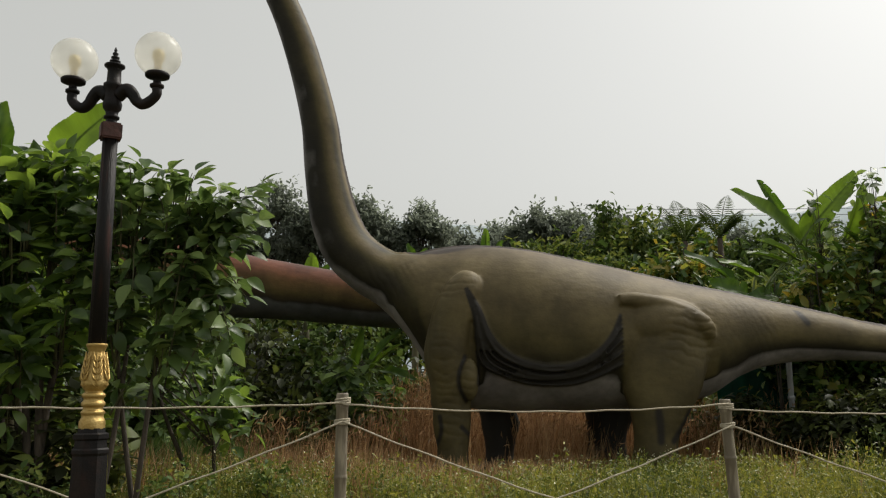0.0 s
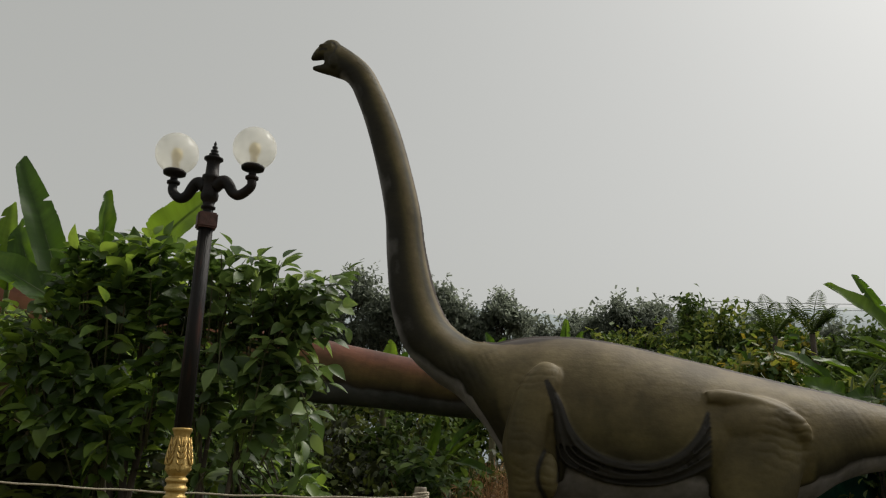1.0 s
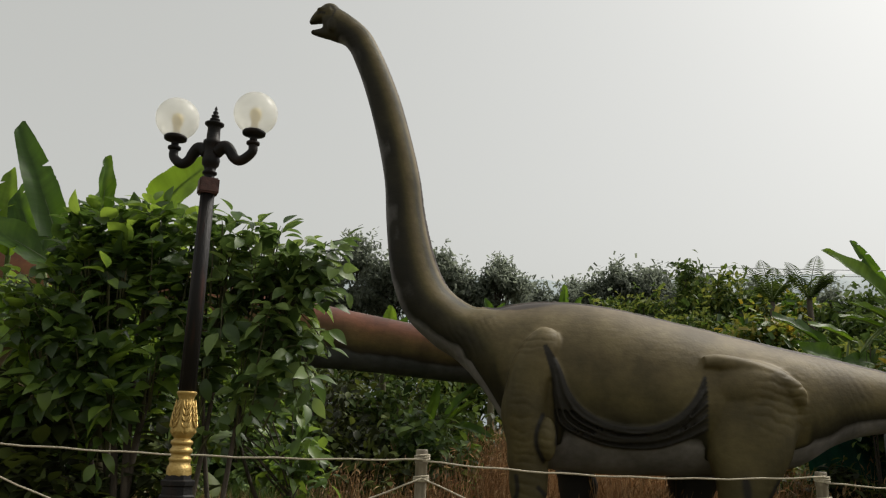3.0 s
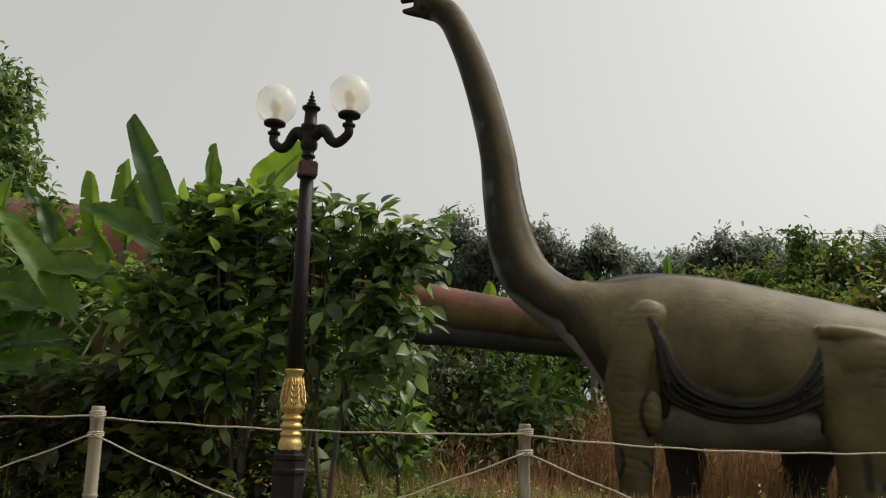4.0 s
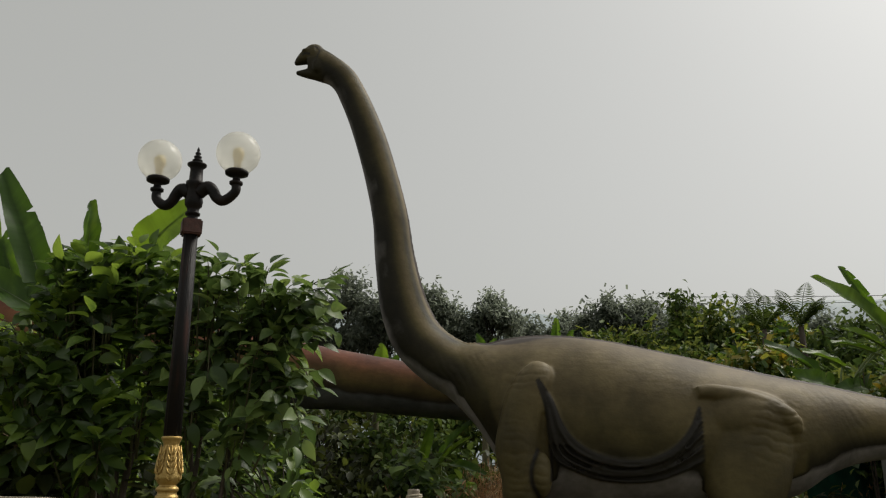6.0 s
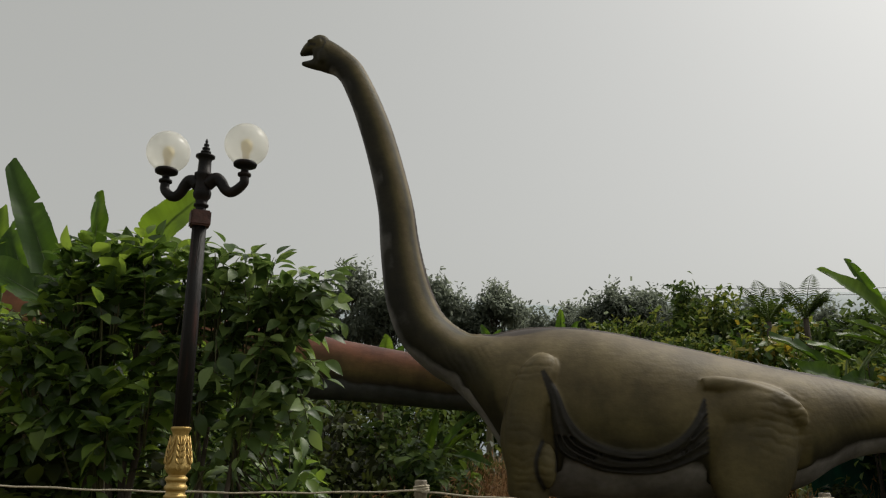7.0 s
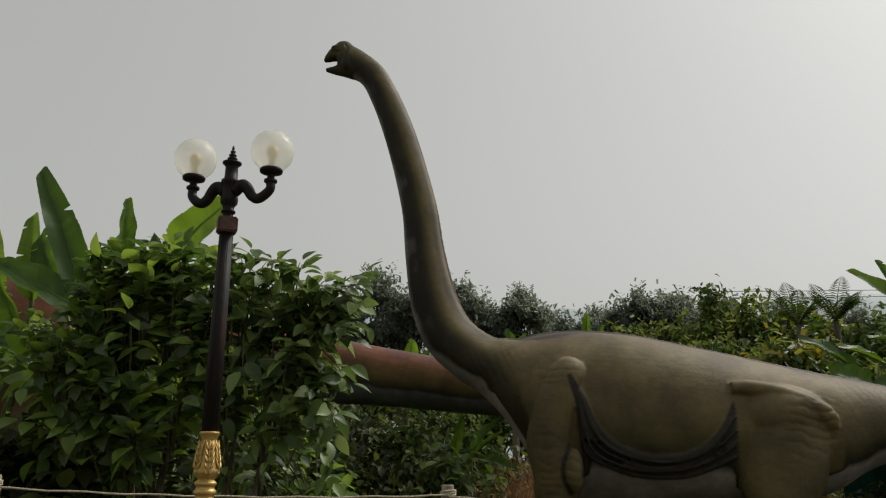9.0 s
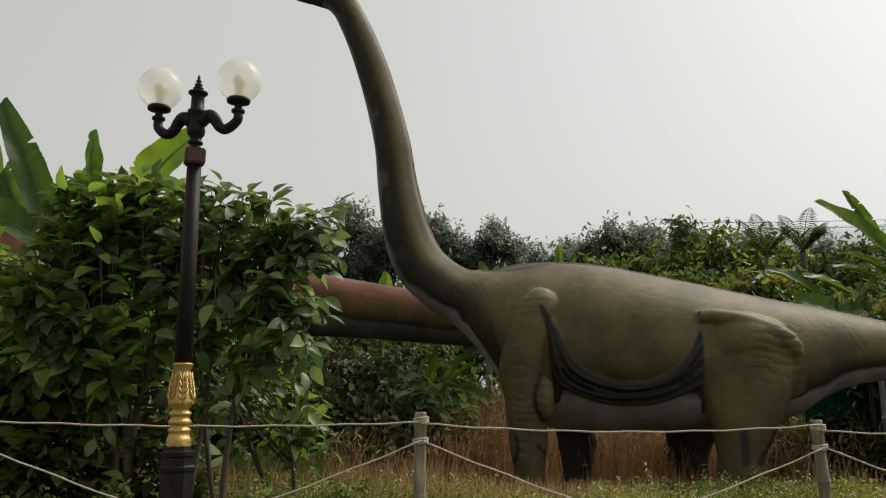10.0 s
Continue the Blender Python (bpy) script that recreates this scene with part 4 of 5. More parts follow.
def broad_shrub(label, seed, base, stem_heads, lobes, per, leaf, single, joined, near=290, thick=0.045):
    """A tall shrub: stems, twigs, its front leaves one by one and the rest of the foliage joined."""
    rng = np.random.default_rng(seed)
    b = np.array(base, float)
    root = empty("shrub", base, label, "shrub")
    stems = [(b + [rng.normal() * 0.18, rng.normal() * 0.12, 0], np.array(h, float)) for h in stem_heads]
    twigs, pos, dirs, nor, size = sprays(rng, lobes, stems, per, leaf)
    for f, h in stems:
        bm = bmesh.new()
        m = (f + h) / 2 + [rng.normal() * 0.10, rng.normal() * 0.08, 0]
        tube(bm, [tuple(f - b - [0, 0, 0.1]), tuple(m - b), tuple(h - b)], [thick, thick * 0.8, thick * 0.35], 8, 5)
        part("stem", bm, M_BARK, root)
    bm = bmesh.new()
    for p, q, r in twigs:
        tube(bm, [tuple(p - b), tuple(q - b), tuple(r - b)], [0.011, 0.007, 0.003], 5, 2)
    tagged(part("twig_growth", bm, M_TWIG, root), kind="stuff")
    order = np.argsort(pos[:, 1] - 0.25 * pos[:, 2] + rng.random(len(pos)) * 0.25)
    front, rest = order[:near], order[near:]
    forms = [array_mesh("leaf", v, q, single, smooth=True) for v, q in LEAF_FORMS]
    for i in front:
        d = Vector(dirs[i])
        sd = Vector(nor[i]).cross(d).normalized()
        ob = new("leaf", forms[int(rng.integers(len(forms)))])
        ob.parent = root
        m = Matrix((d, sd, d.cross(sd))).transposed().to_4x4()
        ob.matrix_basis = Matrix.Translation(Vector(pos[i] - b)) @ m @ Matrix.Scale(float(size[i]), 4)
    v, q = merge([scatter(LEAF_FORMS[k], pos[rest[k::4]] - b, dirs[rest[k::4]], nor[rest[k::4]], size[rest[k::4]]) for k in range(4)])
    rest_ob = new("foliage", array_mesh("foliage", v, q, joined, smooth=True))
    rest_ob.parent = root
    tagged(rest_ob, kind="stuff")
    return root


broad_shrub("tall dark green broad-leaved shrub behind the rope fence", 11, (-4.1, 8.3, 0),
            [(-4.5, 8.3, 3.3), (-3.9, 8.2, 3.5), (-4.9, 8.2, 2.7), (-3.5, 8.1, 2.8), (-4.2, 8.0, 2.2)],
            [(-4.5, 8.3, 3.45, 0.48, 0.6, 0.42, 28), (-4.05, 8.3, 3.72, 0.34, 0.4, 0.26, 14), (-3.65, 8.2, 3.42, 0.52, 0.6, 0.44, 30), (-5.0, 8.2, 2.85, 0.45, 0.6, 0.55, 20), (-4.1, 8.0, 2.75, 0.75, 0.6, 0.55, 32),
             (-4.7, 8.0, 2.05, 0.65, 0.5, 0.45, 17), (-3.8, 7.9, 2.05, 0.60, 0.5, 0.45, 13), (-4.4, 8.0, 1.45, 0.70, 0.5, 0.40, 8), (-4.4, 8.7, 2.6, 0.95, 0.4, 1.0, 34)],
            10, 0.255, M_LEAF_ONE, M_LEAF)
broad_shrub("open airy broad-leaved shrub with arching pale green sprays", 15, (-3.0, 8.1, 0),
            [(-3.0, 8.0, 3.2), (-2.5, 8.0, 3.0), (-3.2, 8.0, 2.3)],
            [(-2.95, 8.0, 3.42, 0.42, 0.45, 0.34, 18), (-2.55, 8.0, 3.26, 0.42, 0.45, 0.36, 18), (-2.15, 7.95, 3.16, 0.32, 0.4, 0.26, 10), (-1.93, 7.9, 3.18, 0.22, 0.35, 0.14, 4), (-2.4, 8.0, 2.72, 0.46, 0.45, 0.34, 16),
             (-2.95, 8.0, 2.5, 0.52, 0.5, 0.45, 16), (-2.35, 8.0, 2.25, 0.36, 0.4, 0.28, 8), (-3.0, 7.9, 1.75, 0.45, 0.4, 0.35, 7), (-2.4, 8.1, 1.55, 0.30, 0.4, 0.20, 3), (-2.9, 8.4, 2.7, 0.5, 0.3, 0.6, 10),
             (-1.78, 7.9, 3.34, 0.14, 0.3, 0.08, 3), (-1.84, 7.9, 2.86, 0.14, 0.3, 0.10, 3), (-1.95, 7.9, 2.45, 0.14, 0.3, 0.12, 3), (-2.0, 7.9, 2.0, 0.14, 0.3, 0.12, 2)],
            9, 0.225, M_LEAF_LIGHT_ONE, M_LEAF_LIGHT, thick=0.03)
plant("shrub", "broad-leaved shrub thinning out beside dry grass", "shrub", 12, (-2.7, 9.8, 0),
      [(-2.7, 9.8, 1.2, 0.6, 0.5, 0.4), (-3.6, 10.0, 2.0, 0.9, 0.6, 0.8), (-4.3, 10.2, 1.9, 0.8, 0.6, 0.8)], 120, 8, 0.20, M_LEAF, trunk=0.03, limbs=12, stems=2, **BROAD)
plant("shrub", "dense dark shrub in the shade of banana plants", "shrub", 13, (-7.2, 9.9, 0),
      [(-6.8, 10.0, 2.0, 1.5, 0.5, 1.5), (-8.8, 10.4, 2.2, 1.3, 0.7, 1.5), (-5.4, 9.9, 2.4, 0.9, 0.6, 1.2)], 330, 8, 0.22, M_LEAF, trunk=0.04, limbs=10, stems=2, **BROAD)
# darker leaves here put the shade under the bananas into the colour
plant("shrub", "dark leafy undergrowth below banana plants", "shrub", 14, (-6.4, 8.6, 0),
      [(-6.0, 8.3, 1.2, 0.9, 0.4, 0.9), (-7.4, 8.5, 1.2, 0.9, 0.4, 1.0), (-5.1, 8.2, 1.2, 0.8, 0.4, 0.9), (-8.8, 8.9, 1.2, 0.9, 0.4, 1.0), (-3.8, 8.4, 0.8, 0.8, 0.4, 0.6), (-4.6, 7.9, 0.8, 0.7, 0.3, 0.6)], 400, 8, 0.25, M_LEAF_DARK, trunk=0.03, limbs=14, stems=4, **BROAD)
for i, (x, z) in enumerate([(-7.2, 3.9), (-8.9, 4.5), (-10.6, 5.5), (-12.6, 5.7), (-14.6, 6.0)]):
    plant("shrub", "dense leafy shrub in front of the red statue", "shrub", 30 + i, (x, 13.2, 0), [(x, 13.2, z * 0.72, 1.3, 0.7, z * 0.27), (x + 0.3, 13.0, z * 0.38, 1.3, 0.7, z * 0.3)],
          260, 8, 0.24, M_LEAF, trunk=0.05, limbs=14, stems=2, group="shrubs before the red statue", **BROAD)
for i, (x, y, z) in enumerate([(-3.35, 7.2, 0.75), (-2.4, 7.9, 0.6), (-1.9, 9.2, 0.55), (-4.4, 7.3, 0.6), (6.5, 12.6, 0.8)]):
    plant("bush", "small fresh green bush low beside the fence", "bush", 20 + i, (x, y, 0), [(x, y, z * 0.6, 0.38, 0.3, z * 0.5)], 70, 8, 0.07, M_LEAF_FINE, trunk=0.012, limbs=8, stems=2, group="small bushes by the fence")
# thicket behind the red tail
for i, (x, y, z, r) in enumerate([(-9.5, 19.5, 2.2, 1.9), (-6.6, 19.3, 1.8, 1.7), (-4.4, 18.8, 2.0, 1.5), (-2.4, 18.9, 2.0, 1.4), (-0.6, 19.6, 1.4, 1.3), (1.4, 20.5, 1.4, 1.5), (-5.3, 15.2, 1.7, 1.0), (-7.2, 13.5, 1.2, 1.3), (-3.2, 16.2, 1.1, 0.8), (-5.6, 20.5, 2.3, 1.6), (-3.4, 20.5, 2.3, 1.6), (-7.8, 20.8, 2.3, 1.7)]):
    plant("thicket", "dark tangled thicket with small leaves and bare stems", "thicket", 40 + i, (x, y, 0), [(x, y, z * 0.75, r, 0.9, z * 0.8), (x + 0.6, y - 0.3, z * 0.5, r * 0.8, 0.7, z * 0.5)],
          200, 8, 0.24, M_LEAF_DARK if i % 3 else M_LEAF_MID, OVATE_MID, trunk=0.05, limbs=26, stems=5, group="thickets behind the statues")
for i, (x, y, z, r, n) in enumerate([(-5.0, 14.2, 2.35, 0.7, 70), (-4.2, 15.6, 2.2, 0.6, 60), (-2.0, 16.6, 2.1, 0.6, 50), (-1.3, 16.3, 1.5, 0.5, 45), (-5.6, 13.2, 1.2, 0.7, 60)]):
    plant("shrub", "loose green shrub with drooping glossy leaves", "shrub", 210 + i, (x, y, 0), [(x, y, z * 0.78, r, 0.5, z * 0.26), (x + 0.2, y, z * 0.45, r * 0.7, 0.5, z * 0.25)],
          n, 8, 0.27, M_LEAF_LIGHT if i % 2 == 0 else M_LEAF, OVATE_MID, trunk=0.025, limbs=14, stems=3, droop=0.6, whorl=True, stray=0.15, group="loose shrubs below the red tail")
# hedge of mixed shrubs on the far side of the long tail
for i, (x, y, z, r) in enumerate([(5.6, 18.5, 3.0, 1.3), (7.6, 18.0, 3.4, 1.5), (9.6, 17.6, 4.2, 1.6), (11.6, 17.2, 4.4, 1.6), (8.2, 16.6, 1.8, 1.4), (10.4, 16.0, 2.2, 1.5), (6.2, 17.2, 1.5, 1.1), (13.6, 17.0, 4.0, 1.8), (7.5, 15.9, 4.1, 0.8), (8.6, 15.8, 4.9, 0.8), (9.6, 15.6, 5.0, 0.9), (6.6, 15.9, 3.3, 0.7)]):
    plant("shrub", "overgrown shrub with green and yellowing leaves behind the tail", "shrub", 60 + i, (x, y, 0), [(x, y, z * 0.68, r, 0.9, z * 0.34), (x + 0.4, y - 0.3, z * 0.35, r * 0.9, 0.7, z * 0.3)],
          230, 8, 0.24, M_LEAF_YELLOW, OVATE_MID, trunk=0.045, limbs=16, stems=3, whorl=True, group="shrubs behind the tail")
# dark leaves stand in for the shade below the tail
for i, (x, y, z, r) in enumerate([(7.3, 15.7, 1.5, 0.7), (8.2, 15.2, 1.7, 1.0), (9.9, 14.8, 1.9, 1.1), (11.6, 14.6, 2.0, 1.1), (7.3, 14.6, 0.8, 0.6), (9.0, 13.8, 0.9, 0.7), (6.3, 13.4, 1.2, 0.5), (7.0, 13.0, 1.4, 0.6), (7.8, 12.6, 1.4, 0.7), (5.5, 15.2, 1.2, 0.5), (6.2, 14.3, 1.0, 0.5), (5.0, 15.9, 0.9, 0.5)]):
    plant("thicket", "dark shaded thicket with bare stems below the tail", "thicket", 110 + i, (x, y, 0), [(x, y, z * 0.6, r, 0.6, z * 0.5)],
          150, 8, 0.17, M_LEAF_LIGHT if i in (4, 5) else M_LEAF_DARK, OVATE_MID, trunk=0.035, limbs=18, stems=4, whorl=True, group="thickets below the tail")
for i, (x, y, z, r, m, n) in enumerate([(8.36, 15.5, 5.80, 0.30, 0, 14), (8.9, 15.4, 5.0, 0.55, 0, 26), (7.32, 15.6, 5.40, 0.20, 0, 9), (8.0, 15.3, 4.3, 0.6, 1, 30), (7.0, 15.2, 3.9, 0.5, 1, 24), (9.4, 15.2, 4.6, 0.7, 0, 40), (6.2, 15.2, 3.6, 0.45, 0, 22), (8.3, 15.1, 3.6, 0.7, 0, 36)]):
    plant("shrub", "slender leafy shrub rising among banana leaves", "shrub", 230 + i, (x, y, 0), [(x, y, z - 0.22, r * 0.6, 0.3, 0.22), (x - r * 0.3, y, z - 0.75, r, 0.4, 0.45), (x + r * 0.3, y, z - 1.4, r * 1.1, 0.4, 0.6)],
          n, 6, 0.25, M_LEAF_YELLOW if m else M_LEAF_LIGHT, OVATE_MID, trunk=0.022, limbs=14, stems=2, whorl=True, stray=0.2, droop=0.5, group="slender shrubs behind the tail")
# middle-distance bushes over the statue's back
for i, (x, y, z, r) in enumerate([(6.0, 30, 8.3, 0.4), (6.9, 30, 7.8, 1.5), (4.6, 31, 7.2, 1.6), (8.4, 30, 7.3, 1.5), (9.6, 29, 6.8, 1.5), (2.9, 31, 6.7, 1.4), (11.5, 28, 6.9, 1.9), (13.8, 26, 6.6, 2.0), (16.5, 26, 6.9, 2.2), (1.2, 31, 5.4, 1.3), (5.6, 27, 5.9, 1.3), (7.6, 25, 5.5, 1.3), (9.6, 24, 5.5, 1.3), (8.4, 23, 4.4, 1.2), (-1.5, 32, 5.2, 2.2), (-4.8, 33, 5.6, 2.4), (-8.5, 32, 6.2, 2.6), (19.5, 27, 7.0, 2.8), (3.6, 27, 4.6, 1.6)]):
    rng = random.Random(300 + i)
    lobes = [(x, y, z - 0.45, min(r * 0.55, 0.8), 0.7, 0.45)]
    lobes += [(x + r * rng.uniform(-0.8, 0.8), y + rng.uniform(-0.5, 0.5), z * rng.uniform(0.50, 0.88), r * rng.uniform(0.45, 0.7), 0.7, z * rng.uniform(0.07, 0.13)) for _ in range(10)]
    lobes += [(x + r * k, y, z * 0.24, r * 0.8, 0.7, z * 0.22) for k in (-0.5, 0.5)]
    plant("bush", "leafy green bush standing in a hazy hedge line", "bush", 80 + i, (x, y, 0), lobes,
          480, 10, 0.255, M_LEAF_YELLOW if i in (4, 11) else M_LEAF_FINE if i % 3 else M_LEAF_MID, OVATE_LOW if i in (0, 1) else OVATE_FAR, shell=0.3, spread=1.3, trunk=0.09, limbs=18, stems=2, stray=0.06, group="bushes in the hedge line")
# far trees
for i, (x, y, z, r) in enumerate([(-9.24, 46, 13.3, 1.95), (-11.6, 46, 10.9, 1.5), (-7.4, 46, 12.0, 1.5), (-4.7, 45, 12.4, 1.5), (-3.0, 46, 10.9, 1.1), (-1.0, 46, 11.85, 1.0), (1.0, 50, 11.4, 1.3), (3.0, 49, 11.3, 1.4), (5.24, 46, 11.8, 1.5), (7.2, 46, 11.7, 1.7), (9.4, 44, 11.0, 1.7), (12.0, 43, 10.4, 2.0), (15.5, 42, 10.0, 2.4), (19, 42, 10.2, 2.4), (-14.5, 46, 11.2, 2.3), (23, 42, 10.5, 2.6), (-19, 46, 11, 2.8)]):
    rng = random.Random(400 + i)
    lobes = [(x + r * rng.uniform(-0.15, 0.15), y, z - 0.7, r * 0.62, 1.0, 0.7)]
    for k in range(9):
        u = -1 + 2 * k / 8
        lobes.append((x + r * u, y + rng.uniform(-0.8, 0.8), z - 0.9 - 0.75 * r * u * u - 0.5 * r * rng.random(), r * rng.uniform(0.40, 0.56), 0.9, r * rng.uniform(0.28, 0.42)))
    for k in range(6):
        lobes.append((x + r * rng.uniform(-1, 1), y + rng.uniform(-0.5, 0.5), z - r * rng.uniform(1.2, 2.2), r * 0.6, 1.0, r * 0.4))
    lobes += [(x + r * rng.uniform(-1.1, 1.1), y, z * rng.uniform(0.45, 0.70), r * 0.9, 1.0, z * 0.07) for _ in range(5)]
    plant("tree", "dark rounded tree far off, leaves paled for haze", "tree", 120 + i, (x, y, 0), lobes,
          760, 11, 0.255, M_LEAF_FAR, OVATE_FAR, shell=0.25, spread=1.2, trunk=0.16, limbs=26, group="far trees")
plant("tree", "tall green tree at the edge of the garden", "tree", 160, (-19.9, 21, 0), [(-19.3, 21, 9.0, 1.3, 1.6, 0.9), (-19.5, 21, 10.8, 1.1, 1.2, 1.2), (-18.6, 21, 8.2, 0.8, 1.0, 0.7), (-19.8, 21, 7.4, 1.9, 1.5, 0.9), (-19.2, 21, 6.4, 1.6, 1.2, 0.8), (-18.0, 21, 6.9, 0.9, 0.8, 0.35), (-20.3, 21, 9.6, 1.8, 1.5, 2.4)], 1600, 9, 0.30, M_LEAF_LIGHT, OVATE_LOW, trunk=0.2, limbs=24)


# ---- banana plants ----
def banana(name_label, base, height, leaves, seed, dry=0, extra=0):
    """Pseudostem and its blades; each blade is base, tip, width and facing."""
    root = empty("banana_plant", base, name_label, "banana plant", "banana plants")
    bm = bmesh.new()
    b = Vector(base)
    tube(bm, [(0, 0, -0.1), (0.02, 0, height * 0.5), (0.0, 0, height)], [0.13, 0.10, 0.06], 12, 4)
    part("stem", bm, M_STEM, root)
    for i, (a, t, w, *rest) in enumerate(leaves):
        face = rest[0] if rest else (0.15, -1, 0.35)
        leaf = banana_leaf(root, base, a, t, w * 0.9, face=face, seed=seed * 31 + i, bow=0.06)
        bm = bmesh.new()
        top = Vector((0, 0, height))
        aa = Vector(a) - b
        tube(bm, [top - Vector((0, 0, 0.25)), top.lerp(aa, 0.5) + Vector((0, 0, 0.08)), aa + (Vector(t) - Vector(a)) * 0.04], [0.03, 0.022, 0.016], 7, 3)
        part("stalk", bm, M_RIB, leaf)
    for i in range(extra):
        rng = random.Random(seed * 13 + i)
        a = rng.uniform(2.6, 6.8)
        out = Vector((math.cos(a), math.sin(a) * 0.8, 0))
        p = b + Vector((0, 0, height * rng.uniform(0.78, 1.0))) + out * 0.25
        banana_leaf(root, base, p, p + out * rng.uniform(0.9, 1.4) + Vector((0, 0, rng.uniform(-0.5, 0.5))), rng.uniform(0.38, 0.5), bow=0.12, face=(0.1, -0.9, 0.5), seed=seed * 41 + i)
    for i in range(dry):
        rng = random.Random(seed * 7 + i)
        a = b + Vector((rng.uniform(-0.1, 0.1), -0.1, height * rng.uniform(0.7, 0.95)))
        banana_leaf(root, base, a, a + Vector((rng.uniform(-0.7, 0.7), rng.uniform(-0.5, 0.1), -height * 0.5)), 0.22, seed=seed * 17 + i, material=M_BANANA_DRY, curl=0.8)
    return root


SIDE = (0.1, -1, 0.35)
banana("tall banana plant with broad upright green leaves", (-5.6, 9.25, 0), 2.9, [
    ((-5.27, 8.9, 3.27), (-6.07, 8.75, 4.94), 0.42), ((-5.31, 8.75, 3.27), (-6.38, 8.6, 3.78), 0.44, (0.2, -1, 0.7)), ((-5.78, 9.0, 3.55), (-6.03, 8.95, 4.22), 0.40),
    ((-6.07, 8.7, 2.98), (-7.03, 8.55, 3.0), 0.40, SIDE), ((-5.7, 8.7, 2.7), (-6.1, 8.4, 3.5), 0.36, (-0.3, -1, 0.3))], 1, dry=2, extra=3)
banana("banana plant with upright and drooping leaves", (-6.4, 9.5, 0), 2.8, [
    ((-6.2, 9.15, 3.45), (-6.20, 9.0, 4.48), 0.34), ((-6.62, 9.15, 3.5), (-6.67, 9.0, 4.36), 0.30), ((-6.39, 8.6, 2.40), (-7.49, 8.45, 3.62), 0.40, (0.3, -1, 0.5)),
    ((-6.47, 8.9, 3.35), (-6.98, 8.75, 3.3), 0.24, SIDE), ((-6.43, 8.6, 2.16), (-7.37, 8.45, 2.02), 0.30, SIDE), ((-6.16, 8.5, 1.85), (-7.37, 8.35, 1.86), 0.38, SIDE)], 2, dry=2, extra=3)
banana("banana plant with torn wide leaves", (-7.3, 9.5, 0), 2.7, [
    ((-7.05, 9.1, 3.3), (-7.38, 8.95, 4.0), 0.34), ((-7.9, 9.0, 3.4), (-7.7, 8.85, 4.33), 0.46), ((-7.1, 9.1, 3.6), (-7.6, 8.95, 4.16), 0.24),
    ((-6.64, 8.8, 2.54), (-7.76, 8.65, 2.73), 0.36, SIDE), ((-7.0, 8.9, 2.84), (-7.95, 8.75, 2.9), 0.34, SIDE), ((-6.99, 8.7, 3.04), (-7.62, 8.55, 3.8), 0.34, (0.4, -1, 0.4)),
    ((-7.7, 8.8, 2.2), (-8.6, 8.5, 2.9), 0.4), ((-7.5, 9.1, 2.6), (-8.5, 8.7, 2.3), 0.36, SIDE)], 3, dry=1, extra=4)
banana("young banana plant rising out of a shrub", (-4.6, 8.9, 0), 3.3, [
    ((-4.72, 8.5, 3.75), (-4.66, 8.35, 4.42), 0.24, (0.8, -0.7, 0.1)), ((-4.25, 8.9, 3.95), (-3.62, 8.75, 4.5), 0.52)], 4)
banana("banana plant with large torn leaves behind the tail", (7.4, 16.4, 0), 3.4, [
    ((7.18, 16.0, 4.07), (5.72, 15.85, 5.25), 0.46, (-0.5, -0.7, 0.8)), ((6.94, 16.1, 4.4), (6.32, 15.95, 5.46), 0.28), ((7.14, 15.9, 4.24), (8.19, 15.75, 5.5), 0.55, (0.2, -1, 0.3)), ((8.05, 16.1, 4.3), (8.34, 15.95, 5.35), 0.45),
    ((8.24, 15.8, 4.0), (7.7, 15.6, 4.42), 0.3, (-0.3, -0.6, 0.9)), ((7.57, 15.6, 3.3), (7.10, 15.4, 3.68), 0.26, (-0.4, -0.6, 0.9)), ((7.42, 15.6, 3.62), (6.75, 15.4, 4.0), 0.30, (0, -0.6, 1))], 5, dry=1, extra=2)
banana("banana plant with low glossy leaves", (5.9, 15.7, 0), 2.8, [
    ((5.6, 15.5, 3.30), (4.58, 15.35, 3.85), 0.42, (0, -0.7, 0.9)), ((6.08, 15.7, 3.50), (5.30, 15.5, 3.72), 0.34, (0, -0.5, 1)), ((6.66, 15.7, 3.74), (5.83, 15.5, 3.89), 0.30, (0, -0.5, 1)),
    ((6.89, 15.8, 3.85), (6.05, 15.6, 4.17), 0.30, (0, -0.6, 1)), ((5.73, 15.3, 3.10), (4.95, 15.1, 3.26), 0.40, (0, -0.8, 0.6)), ((6.3, 15.4, 3.1), (5.6, 15.1, 2.95), 0.36, (0, -0.8, 0.6))], 6, dry=0, extra=3)
banana("tall banana plant with broad leaves", (8.9, 16.4, 0), 3.3, [
    ((8.40, 16.0, 4.06), (8.85, 15.85, 5.25), 0.55), ((9.1, 16.1, 3.9), (10.4, 15.7, 5.0), 0.42), ((9.2, 16.0, 3.5), (10.5, 15.5, 3.6), 0.55, (0, -0.6, 1))], 7, dry=2, extra=4)
